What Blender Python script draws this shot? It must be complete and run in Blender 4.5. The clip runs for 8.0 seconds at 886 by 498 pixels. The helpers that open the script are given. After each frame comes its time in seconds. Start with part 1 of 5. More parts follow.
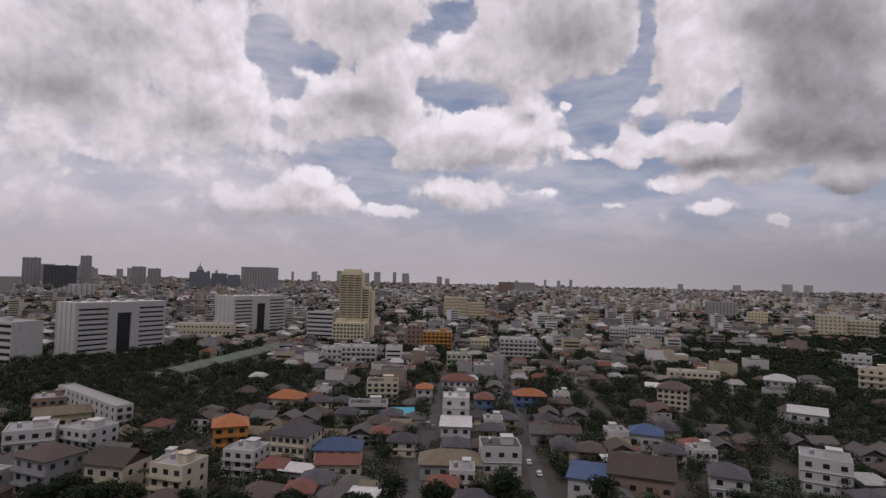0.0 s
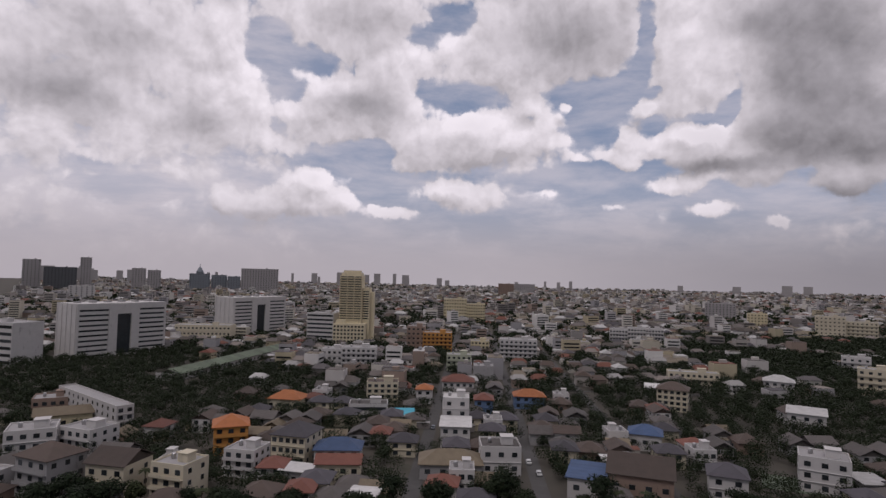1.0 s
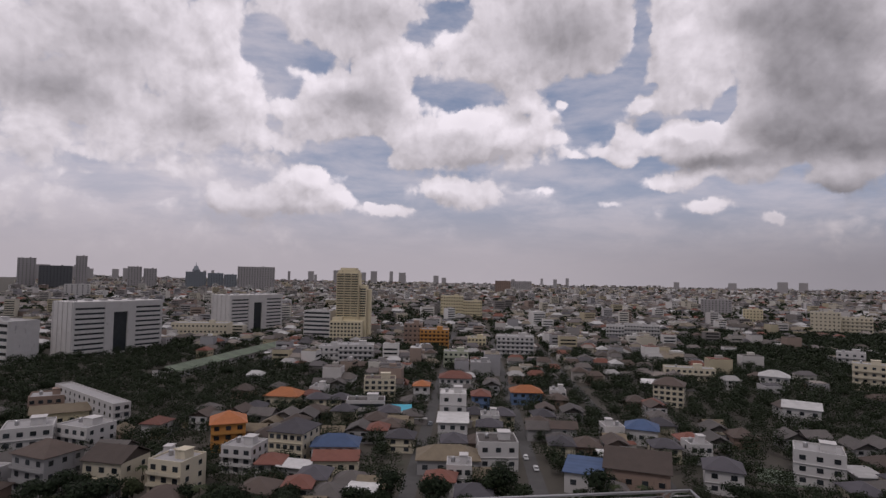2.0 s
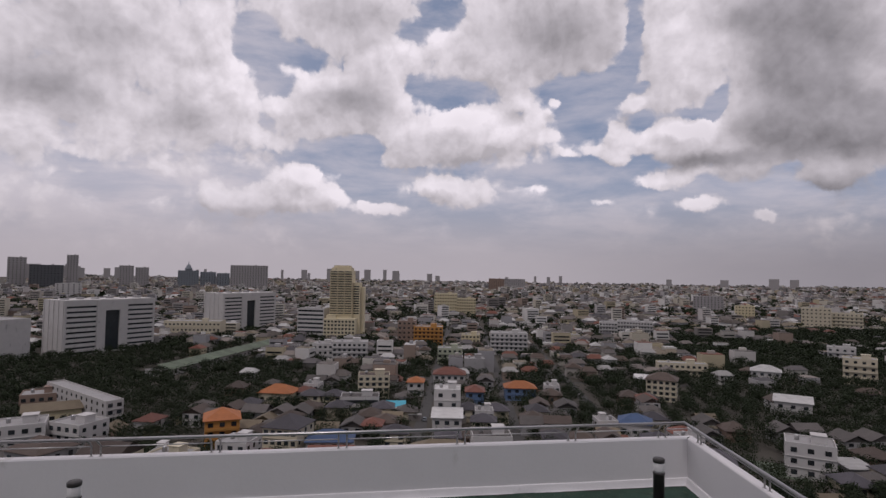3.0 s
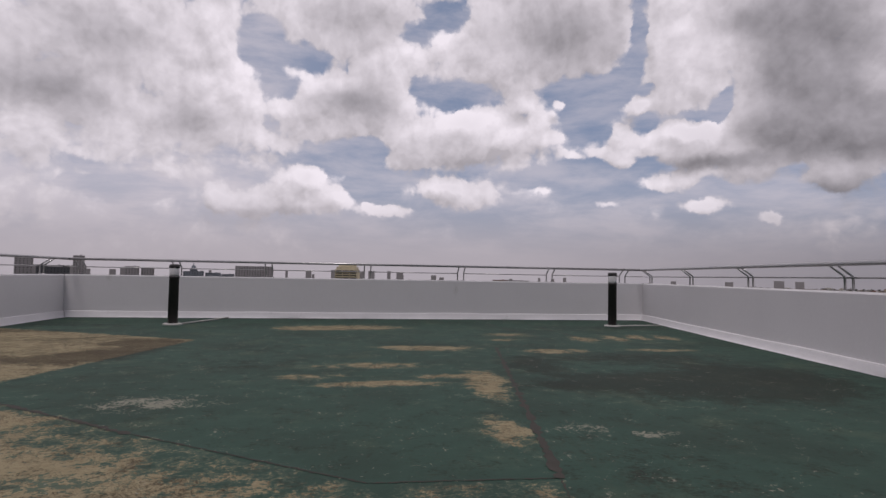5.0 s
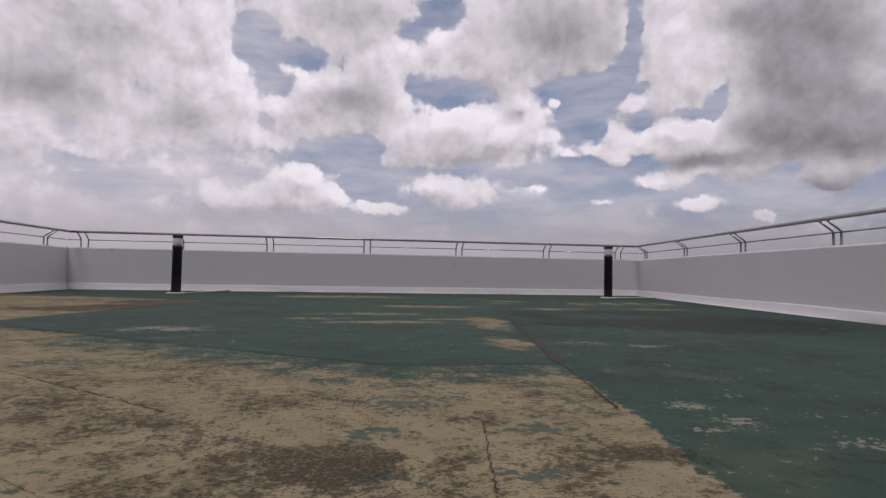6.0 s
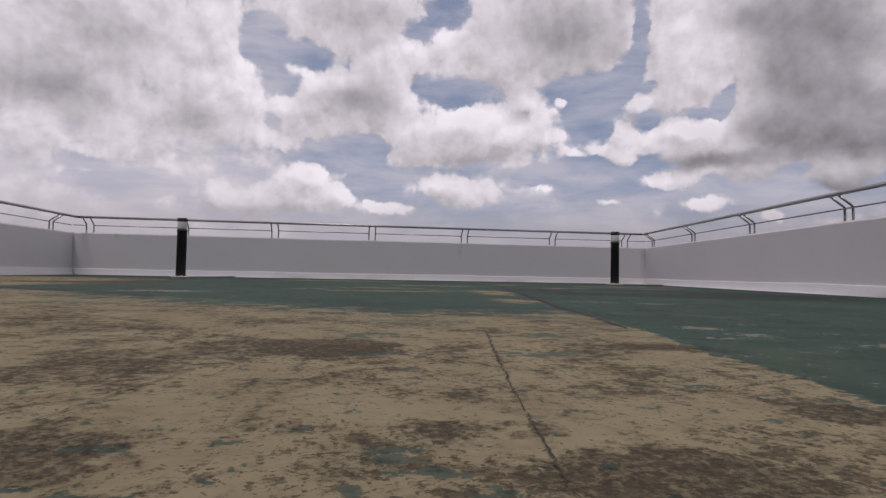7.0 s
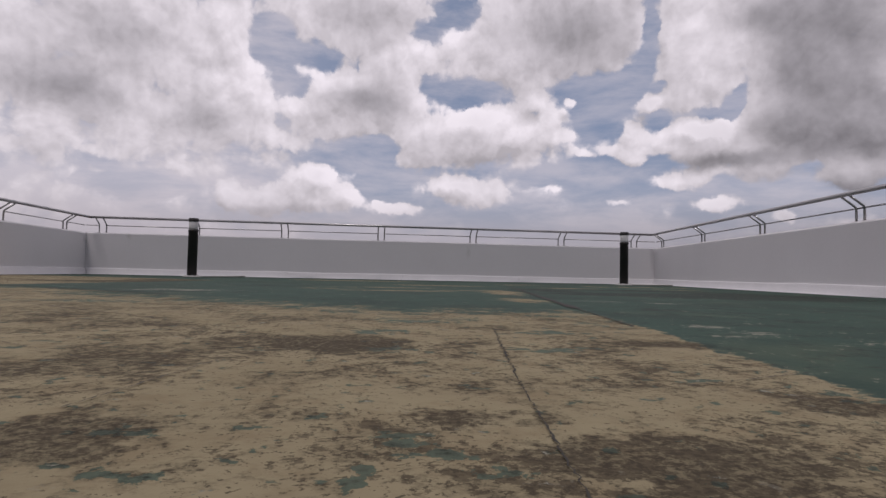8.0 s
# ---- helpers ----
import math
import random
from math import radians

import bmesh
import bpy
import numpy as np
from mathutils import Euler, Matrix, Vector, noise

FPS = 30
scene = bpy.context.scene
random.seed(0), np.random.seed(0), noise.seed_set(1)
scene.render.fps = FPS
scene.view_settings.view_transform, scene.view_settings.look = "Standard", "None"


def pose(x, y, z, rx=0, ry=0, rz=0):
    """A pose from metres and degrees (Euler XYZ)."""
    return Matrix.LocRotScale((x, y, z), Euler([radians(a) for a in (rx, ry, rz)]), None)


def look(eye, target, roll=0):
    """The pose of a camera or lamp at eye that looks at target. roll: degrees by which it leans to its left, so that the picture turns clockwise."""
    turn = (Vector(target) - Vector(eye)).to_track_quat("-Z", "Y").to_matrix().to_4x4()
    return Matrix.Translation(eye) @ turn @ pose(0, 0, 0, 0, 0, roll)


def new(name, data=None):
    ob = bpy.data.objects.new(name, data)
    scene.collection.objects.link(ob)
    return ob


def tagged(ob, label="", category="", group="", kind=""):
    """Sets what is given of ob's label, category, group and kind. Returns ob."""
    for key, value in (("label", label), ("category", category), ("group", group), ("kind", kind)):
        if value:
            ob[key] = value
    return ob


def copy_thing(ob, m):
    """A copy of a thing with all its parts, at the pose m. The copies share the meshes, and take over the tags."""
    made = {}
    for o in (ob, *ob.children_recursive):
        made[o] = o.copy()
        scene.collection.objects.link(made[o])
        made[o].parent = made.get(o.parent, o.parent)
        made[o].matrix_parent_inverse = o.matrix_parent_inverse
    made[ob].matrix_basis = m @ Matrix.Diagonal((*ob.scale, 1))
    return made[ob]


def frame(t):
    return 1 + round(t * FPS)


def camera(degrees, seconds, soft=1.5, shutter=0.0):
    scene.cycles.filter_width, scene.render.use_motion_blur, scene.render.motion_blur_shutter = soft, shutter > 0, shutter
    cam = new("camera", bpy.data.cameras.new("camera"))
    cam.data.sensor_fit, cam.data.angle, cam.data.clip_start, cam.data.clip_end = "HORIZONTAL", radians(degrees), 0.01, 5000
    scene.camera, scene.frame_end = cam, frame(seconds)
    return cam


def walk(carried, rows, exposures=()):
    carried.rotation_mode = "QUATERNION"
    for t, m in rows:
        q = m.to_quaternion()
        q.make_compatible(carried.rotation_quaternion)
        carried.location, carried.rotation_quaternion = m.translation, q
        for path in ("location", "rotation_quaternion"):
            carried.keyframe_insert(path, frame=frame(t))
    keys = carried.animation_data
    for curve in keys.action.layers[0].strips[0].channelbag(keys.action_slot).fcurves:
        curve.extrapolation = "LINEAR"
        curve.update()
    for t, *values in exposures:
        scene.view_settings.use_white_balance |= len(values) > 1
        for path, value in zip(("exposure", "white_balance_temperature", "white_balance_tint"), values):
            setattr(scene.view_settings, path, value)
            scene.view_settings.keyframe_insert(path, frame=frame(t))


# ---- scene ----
# ---------- camera ----------
cam = camera(75.0, 8.0, soft=1.45)
PATH = [
    (0, (0.706, 2.243, 5.600), (0.995, 4.22, 5.694), 1.3),
    (0.5, (0.633, 1.838, 5.360), (0.923, 3.815, 5.457), 1.4),
    (1, (0.612, 1.472, 5.100), (0.901, 3.448, 5.200), 1.3),
    (1.5, (0.604, 1.29, 4.860), (0.896, 3.266, 4.957), 1.2),
    (2.8, (0.462, 1.290, 3.930), (0.782, 3.262, 4.016), 0.95),
    (3, (0.452, 1.168, 3.610), (0.775, 3.139, 3.696), 0.9),
    (3.5, (0.465, 0.447, 2.896), (0.791, 2.418, 2.987), 0.9),
    (4, (0.248, -0.473, 2.103), (0.574, 1.497, 2.201), 1.0),
    (4.5, (0.16, -0.962, 1.366), (0.464, 1.013, 1.462), 1.0),
    (6, (0.039, -1.343, 0.42), (0.364, 0.629, 0.505), 1.0),
    (6.5, (0.031, -1.311, 0.224), (0.35, 0.661, 0.308), 1.1),
    (7, (0.067, -1.273, 0.158), (0.372, 0.702, 0.242), 1.1),
    (7.5, (0.065, -1.296, 0.152), (0.342, 0.683, 0.235), 1.1),
    (8, (0.063, -1.299, 0.152), (0.338, 0.681, 0.237), 1.2),
]
walk(cam, [(t, look(eye, target, roll)) for t, eye, target, roll in PATH], exposures=((0.0, 0.0, 6380, 18), (8.0, 0.0, 6380, 18)))

# ---------- sky, sun, exposure ----------
GROUND = -62.1
SUN_AZ, SUN_EL = radians(205), radians(60)


class Nodes:
    """Small builder for node trees."""

    def __init__(self, tree):
        self.tree, self.n, self.l = tree, tree.nodes, tree.links

    def put(self, kind):
        return self.n.new(kind)

    def wire(self, a, b):
        self.l.new(a, b)

    def feed(self, socket, value):
        if isinstance(value, bpy.types.NodeSocket):
            self.l.new(value, socket)
        else:
            socket.default_value = value

    def math(self, op, a, b=0.0, c=0.0, clamp=False):
        node = self.put("ShaderNodeMath")
        node.operation, node.use_clamp = op, clamp
        for s, v in zip(node.inputs, (a, b, c)):
            self.feed(s, v)
        return node.outputs[0]

    def vec(self, op, a, b=(0, 0, 0)):
        node = self.put("ShaderNodeVectorMath")
        node.operation = op
        self.feed(node.inputs[0], a)
        self.feed(node.inputs[1], b)
        return node.outputs["Value"] if op in ("LENGTH", "DOT_PRODUCT", "DISTANCE") else node.outputs[0]

    def noise(self, vector, scale, detail=4.0, rough=0.55, colour=False, warp=0.0):
        node = self.put("ShaderNodeTexNoise")
        self.feed(node.inputs["Vector"], vector)
        node.inputs["Scale"].default_value, node.inputs["Detail"].default_value = scale, detail
        node.inputs["Roughness"].default_value, node.inputs["Distortion"].default_value = rough, warp
        return node.outputs["Color" if colour else "Fac"]

    def cells(self, vector, scale):
        """Distance to the nearest of scattered points."""
        node = self.put("ShaderNodeTexVoronoi")
        node.voronoi_dimensions, node.feature = "2D", "SMOOTH_F1"
        self.feed(node.inputs["Vector"], vector)
        node.inputs["Scale"].default_value, node.inputs["Smoothness"].default_value = scale, 0.25
        return node.outputs["Distance"]

    def step(self, value, lo, hi, out_lo=0.0, out_hi=1.0, smooth=True):
        node = self.put("ShaderNodeMapRange")
        node.interpolation_type = "SMOOTHSTEP" if smooth else "LINEAR"
        for s, v in zip(node.inputs, (value, lo, hi, out_lo, out_hi)):
            self.feed(s, v)
        return node.outputs[0]

    def mix(self, fac, a, b, blend="MIX"):
        node = self.put("ShaderNodeMix")
        node.data_type, node.blend_type = "RGBA", blend
        self.feed(node.inputs[0], fac)
        for s, v in ((node.inputs[6], a), (node.inputs[7], b)):
            self.feed(s, (*v, 1.0) if isinstance(v, tuple) and len(v) == 3 else v)
        return node.outputs[2]

    def spot(self, uv, u, v, ru, rv, amount):
        """A soft oval of the given height about (u, v)."""
        off = self.vec("MULTIPLY", self.vec("SUBTRACT", uv, (u, v, 0)), (1 / ru, 1 / rv, 0))
        return self.step(self.vec("LENGTH", off), 1.25, 0.0, 0.0, amount)


def cloud_cover():
    """Node group: how thick the cloud is in the direction (azimuth, elevation)."""
    group = bpy.data.node_groups.new("cloud_cover", "ShaderNodeTree")
    group.interface.new_socket("uv", in_out="INPUT", socket_type="NodeSocketVector")
    group.interface.new_socket("cover", in_out="OUTPUT", socket_type="NodeSocketFloat")
    group.interface.new_socket("gloom", in_out="OUTPUT", socket_type="NodeSocketFloat")
    k = Nodes(group)
    uv = k.put("NodeGroupInput").outputs[0]
    sway = k.vec("SUBTRACT", k.noise(uv, 9.0, 3.0, 0.5, colour=True), (0.5, 0.5, 0.5))
    curl = k.vec("SUBTRACT", k.noise(uv, 46.0, 4.0, 0.6, colour=True), (0.5, 0.5, 0.5))
    bent = k.vec("ADD", uv, k.vec("ADD", k.vec("MULTIPLY", sway, (0.045, 0.035, 0)), k.vec("MULTIPLY", curl, (0.022, 0.018, 0))))
    # rounded billows at three sizes
    billow = 0.40
    for size, share in ((21.0, 0.48), (47.0, 0.32), (100.0, 0.15)):
        billow = k.math("SUBTRACT", billow, k.math("MULTIPLY", k.cells(bent, size), share))
    grain = k.noise(k.vec("MULTIPLY", uv, (1.0, 1.5, 1.0)), 7.0, 7.0, 0.55)
    fine = k.math("MULTIPLY_ADD", k.noise(bent, 110.0, 3.0, 0.55), 0.12, -0.06)
    fine = k.math("MULTIPLY_ADD", billow, 0.95, fine)
    total = k.math("MULTIPLY_ADD", grain, 0.80, 0.22)
    # thinner cover low in the sky
    xyz = k.put("ShaderNodeSeparateXYZ")
    k.wire(uv, xyz.inputs[0])
    total = k.math("SUBTRACT", total, k.math("MULTIPLY", k.step(xyz.outputs[1], 0.250, 0.130, 0.0, 0.44), k.step(xyz.outputs[0], -0.40, 0.02, 0.70, 1.0)))

    def add(x, y, rx, ry, amount):
        nonlocal total
        # x, y: degrees right of north and above the horizon
        total = k.math("ADD", total, k.spot(bent, radians(x), radians(y), radians(rx), radians(ry), amount))

    # open blue between the clouds
    add(-9.1, 21.1, 3.0, 3.2, -1.0)
    add(-4.7, 20.5, 3.4, 1.5, -0.75)
    add(-7.0, 17.7, 2.6, 1.7, -0.6)
    add(-7.7, 14.1, 1.7, 1.4, -0.45)
    add(8.7, 24.7, 3.6, 1.7, -1.0)
    add(5.6, 23.0, 2.7, 1.3, -0.8)
    add(10.3, 17.7, 4.7, 2.0, -1.0)
    add(6.0, 18.5, 1.8, 1.3, -0.5)
    add(0.6, 12.0, 3.5, 1.7, -0.9)
    add(-2.7, 10.8, 3.9, 1.2, -0.55)
    add(1.5, 9.0, 2.8, 2.1, -0.6)
    add(22.8, 17.3, 5.8, 2.6, -0.95)
    add(27.5, 22.4, 1.4, 4.0, -1.0)
    add(26.9, 19.1, 2.1, 2.1, -0.5)
    add(22.5, 14.1, 3.3, 2.2, -0.7)
    add(22.9, 10.3, 5.1, 1.6, -0.6)
    add(18.0, 9.5, 3.3, 1.3, -0.5)
    add(34.9, 15.3, 1.3, 1.7, -0.9)
    add(32.1, 14.8, 2.9, 0.8, -0.7)
    add(28.7, 17.5, 1.2, 0.6, -0.6)
    add(28.0, 14.7, 2.1, 1.6, -0.6)
    add(28.5, 10.9, 1.5, 1.6, -0.5)
    add(33.8, 8.3, 2.3, 0.8, -0.4)
    add(24.4, 7.8, 6.3, 1.0, -0.4)
    add(40.3, 7.3, 4.5, 1.0, -0.4)
    add(-20.0, 7.5, 4.4, 1.4, -0.55)
    add(-23.0, 9.1, 2.9, 0.7, -0.35)
    # heaped clouds
    add(6.4, 12.8, 3.9, 2.5, 0.75)
    add(11.8, 14.0, 3.8, 2.9, 0.8)
    add(10.9, 15.4, 2.3, 1.5, 0.5)
    add(16.0, 13.6, 2.9, 1.4, 0.65)
    add(19.6, 13.3, 2.2, 0.7, 0.45)
    add(4.5, 11.3, 2.3, 1.1, 0.4)
    add(-5.0, 7.9, 3.5, 2.3, 0.95)
    add(-4.7, 9.4, 1.9, 1.5, 0.7)
    add(-9.4, 6.7, 2.7, 1.4, 0.8)
    add(-12.6, 6.7, 1.5, 1.5, 0.9)
    add(-1.7, 7.3, 1.8, 1.4, 0.7)
    add(-7.4, 6.0, 6.8, 0.8, 0.5)
    add(9.9, 8.1, 5.5, 1.8, 0.85)
    add(9.1, 8.9, 2.8, 1.1, 0.4)
    add(3.0, 6.2, 3.2, 0.7, 0.7)
    add(-1.2, 16.3, 6.0, 3.2, 0.65)
    add(3.1, 19.4, 3.5, 1.7, 0.4)
    add(17.1, 16.5, 2.1, 1.2, 0.7)
    add(20.4, 16.4, 1.0, 0.8, 0.6)
    add(14.5, 20.7, 4.1, 2.8, 0.5)
    add(12.4, 23.2, 2.4, 2.8, 0.4)
    add(31.9, 19.5, 4.0, 3.6, 0.5)
    add(28.0, 16.2, 2.1, 0.7, 0.7)
    add(38.2, 15.0, 2.7, 2.3, 0.7)
    add(32.4, 12.7, 5.0, 2.2, 0.8)
    add(31.2, 14.2, 2.5, 1.1, 0.5)
    add(25.9, 11.6, 1.8, 1.2, 0.85)
    add(25.9, 13.6, 1.2, 1.2, 0.7)
    add(21.8, 11.5, 1.0, 0.5, 0.5)
    add(37.1, 10.3, 2.7, 1.6, 0.7)
    add(30.5, 9.0, 3.2, 1.2, 0.6)
    add(33.3, 6.8, 2.7, 0.8, 0.75)
    add(38.6, 5.8, 1.1, 0.6, 0.7)
    add(40.3, 10.8, 2.1, 1.1, 0.4)
    add(43.4, 8.9, 2.7, 1.4, 0.6)
    add(24.7, 7.2, 2.1, 0.5, 0.5)
    add(18.6, 8.4, 1.6, 0.7, 0.4)
    # deep grey layers
    gloom = k.math("MULTIPLY_ADD", k.noise(uv, 5.0, 2.0, 0.45), 1.0, -0.43)

    def deep(x, y, rx, ry, amount, cover=0.35):
        nonlocal gloom
        add(x, y, rx, ry, cover)
        gloom = k.math("ADD", gloom, k.spot(bent, radians(x), radians(y), radians(rx), radians(ry), amount))

    deep(-26.5, 14.7, 6.9, 2.8, 0.64, 0.3)
    deep(-21, 19.9, 5.1, 3.5, 0.30, 0.3)
    deep(-15.2, 14, 4.3, 3.1, 0.47, 0.3)
    deep(-27.4, 9.6, 3.6, 1.6, 0.30, 0.2)
    deep(-0.1, 16.6, 5.6, 2.0, 0.53, 0.2)
    deep(0.2, 24.2, 8.4, 2.8, 0.38, 0.4)
    deep(20.3, 22.8, 8.9, 5.2, 0.50, 0.45)
    deep(11.8, 11.2, 6.3, 0.9, 0.30, 0)
    deep(-6.3, 5.7, 6.3, 0.7, 0.25, 0)
    deep(43.5, 12.8, 6.4, 2.9, 0.90, 0.4)
    deep(41.6, 18.2, 5.3, 3.5, 0.72, 0.4)
    deep(39.5, 22.2, 6.7, 2.3, 0.57, 0.3)
    deep(33.8, 10.6, 5.9, 1.0, 0.62, 0.1)
    deep(43.4, 7.4, 3.9, 1.4, 0.57, 0.1)
    deep(42.7, 15.3, 4.1, 2.3, 0.52, 0.3)
    deep(-12.6, 21.4, 3.2, 3.2, -0.30, 0.2)
    deep(-11.9, 17.1, 3.6, 2.6, -0.25, 0.2)
    deep(44.0, 12.0, 13.0, 11.0, 0.42, 0.10)
    deep(42.0, 23.0, 12.0, 6.0, 0.25, 0.10)
    out = k.put("NodeGroupOutput")
    gloom = k.math("MULTIPLY_ADD", total, 0.14, gloom)
    k.wire(k.math("MULTIPLY_ADD", fine, k.step(total, 0.12, 0.50), total), out.inputs[0])
    k.wire(gloom, out.inputs[1])
    return group


def make_sky():
    world = bpy.data.worlds.new("sky")
    scene.world, world.use_nodes = world, True
    k = Nodes(world.node_tree)
    k.n.clear()
    way = k.put("ShaderNodeTexCoord").outputs["Generated"]
    xyz = k.put("ShaderNodeSeparateXYZ")
    k.wire(way, xyz.inputs[0])
    az = k.math("ARCTAN2", xyz.outputs[0], xyz.outputs[1])
    el = k.math("ARCSINE", xyz.outputs[2])
    join = k.put("ShaderNodeCombineXYZ")
    k.wire(az, join.inputs[0])
    k.wire(el, join.inputs[1])
    uv = join.outputs[0]
    group = cloud_cover()

    def cover(at):
        node = k.put("ShaderNodeGroup")
        node.node_tree = group
        k.wire(at, node.inputs[0])
        return node.outputs[0], node.outputs[1]

    here, gloom = cover(uv)
    above, _ = cover(k.vec("ADD", uv, (0.010, 0.024, 0)))
    sky = k.put("ShaderNodeTexSky")
    sky.sky_type, sky.sun_disc, sky.sun_elevation, sky.sun_rotation = "NISHITA", False, SUN_EL, SUN_AZ
    sky.air_density, sky.dust_density, sky.ozone_density = 1.0, 3.0, 2.0
    blue = k.mix(1.0, sky.outputs[0], (0.050, 0.054, 0.062), "MULTIPLY")
    blue = k.mix(0.55, blue, (0.215, 0.300, 0.430))
    # thin streaks of high cloud
    wisp = k.noise(k.vec("MULTIPLY", uv, (1.0, 3.4, 1.0)), 5.0, 8.0, 0.60, warp=0.2)
    veil = k.math("ADD", k.step(wisp, 0.34, 0.68, 0.10, 0.62), k.step(el, 0.26, 0.10, 0.0, 0.22))
    veil = k.math("ADD", veil, k.step(az, 0.05, -0.30, 0.0, 0.34), clamp=True)
    blue = k.mix(veil, blue, (0.56, 0.54, 0.57))
    alpha = k.step(here, 0.18, 0.52)
    # bright thin edges, grey thick cores
    thick = k.step(k.math("MULTIPLY_ADD", here, 0.10, gloom), 0.10, 1.10)
    body = k.mix(thick, (0.660, 0.632, 0.645), (0.290, 0.280, 0.290))
    lit = k.math("SUBTRACT", here, above)
    lit = k.math("ADD", 1.0, k.step(lit, -0.70, 0.70, -0.32, 0.32, smooth=False))
    relief = k.put("ShaderNodeCombineXYZ")
    for s in relief.inputs:
        k.wire(lit, s)
    body = k.mix(1.0, body, relief.outputs[0], "MULTIPLY")
    colour = k.mix(alpha, blue, body)
    haze = k.step(el, 0.150, 0.01, 0.0, 0.95)
    mist = k.mix(k.step(az, 0.15, 0.95), (0.415, 0.388, 0.402), (0.245, 0.233, 0.245))
    colour = k.mix(haze, colour, mist)
    # a plain dim sky behind the view, and a darker one below the horizon
    behind = k.step(xyz.outputs[1], 0.15, -0.55)
    colour = k.mix(behind, colour, (0.20, 0.21, 0.235))
    below = k.step(el, -0.01, -0.06)
    colour = k.mix(below, colour, (0.10, 0.10, 0.095))
    back = k.put("ShaderNodeBackground")
    k.wire(colour, back.inputs[0])
    back.inputs[1].default_value = SKY_STRENGTH
    k.wire(back.outputs[0], k.put("ShaderNodeOutputWorld").inputs[0])


SKY_STRENGTH = 1.0
make_sky()
sun = new("sun", bpy.data.lights.new("sun", "SUN"))
sun.data.energy, sun.data.angle, sun.data.color = 0.85, radians(16), (1.0, 0.95, 0.90)
sun.matrix_world = look((0, 0, 0), (-math.sin(SUN_AZ) * math.cos(SUN_EL), -math.cos(SUN_AZ) * math.cos(SUN_EL), -math.sin(SUN_EL)))


# ---------- materials ----------
def surface(name, base, rough=0.8, metal=0.0, spread=0.12, size=1.5, fine=12.0, bump=0.15, stain=None, random_tint=0.0, island=False):
    """A painted, mineral or metal surface with blotches, grain, relief and, if given, stains of another colour."""
    m = bpy.data.materials.new(name)
    m.use_nodes = True
    k = Nodes(m.node_tree)
    bsdf = m.node_tree.nodes["Principled BSDF"]
    at = k.put("ShaderNodeTexCoord").outputs["Object"]
    info = k.put("ShaderNodeObjectInfo")
    at = k.vec("ADD", at, info.outputs["Location"])
    wide, close = k.noise(at, size, 4.0), k.noise(at, fine, 6.0, 0.65)
    shade = k.math("ADD", k.math("MULTIPLY_ADD", wide, spread * 2, 1 - spread), k.math("MULTIPLY_ADD", close, spread, -spread / 2))
    if random_tint:
        pick = k.put("ShaderNodeNewGeometry").outputs["Random Per Island"] if island else info.outputs["Random"]
        shade = k.math("MULTIPLY", shade, k.math("MULTIPLY_ADD", pick, random_tint * 2, 1 - random_tint))
    join = k.put("ShaderNodeCombineXYZ")
    for s in join.inputs:
        k.wire(shade, s)
    colour = k.mix(1.0, base, join.outputs[0], "MULTIPLY")
    if stain:
        tint, amount = stain
        mask = k.step(k.noise(k.vec("MULTIPLY", at, (1.0, 1.0, 0.35)), size * 1.7, 6.0, 0.65), 0.70 - amount * 0.4, 0.80 - amount * 0.2)
        colour = k.mix(k.math("MULTIPLY", mask, 0.8), colour, tint)
    k.wire(colour, bsdf.inputs["Base Color"])
    k.feed(bsdf.inputs["Roughness"], k.math("MULTIPLY_ADD", close, 0.25, rough - 0.12, clamp=True))
    bsdf.inputs["Metallic"].default_value = metal
    b = k.put("ShaderNodeBump")
    b.inputs["Strength"].default_value, b.inputs["Distance"].default_value = bump, 0.02
    k.wire(close, b.inputs["Height"])
    k.wire(b.outputs[0], bsdf.inputs["Normal"])
    return m


def roofing(name, base, pitch=0.6, random_tint=0.25, island=False, rough=0.75):
    """Roof sheets or tiles: courses as relief, patchy weathering."""
    m = surface(name, base, rough, spread=0.30, size=0.35, fine=5.0, random_tint=random_tint, island=island, stain=((0.07, 0.06, 0.05), 0.25))
    k = Nodes(m.node_tree)
    bsdf = m.node_tree.nodes["Principled BSDF"]
    wave = k.put("ShaderNodeTexWave")
    wave.bands_direction = "Z"
    wave.inputs["Scale"].default_value = 1.0 / pitch
    k.wire(k.put("ShaderNodeTexCoord").outputs["Object"], wave.inputs["Vector"])
    b = k.put("ShaderNodeBump")
    b.inputs["Strength"].default_value, b.inputs["Distance"].default_value = 0.5, 0.06
    k.wire(wave.outputs["Fac"], b.inputs["Height"])
    k.wire(b.outputs[0], bsdf.inputs["Normal"])
    return m


def glass_dark(name, base=(0.03, 0.035, 0.04), rough=0.12):
    m = surface(name, base, rough + 0.1, spread=0.3, size=0.4, bump=0.0, random_tint=0.5)
    return m


def foliage(name, base, island=True):
    m = surface(name, base, 0.75, spread=0.35, size=0.4, fine=3.0, bump=0.0, random_tint=0.25, island=island)
    m.node_tree.nodes["Principled BSDF"].inputs["Specular IOR Level"].default_value = 0.2
    return m


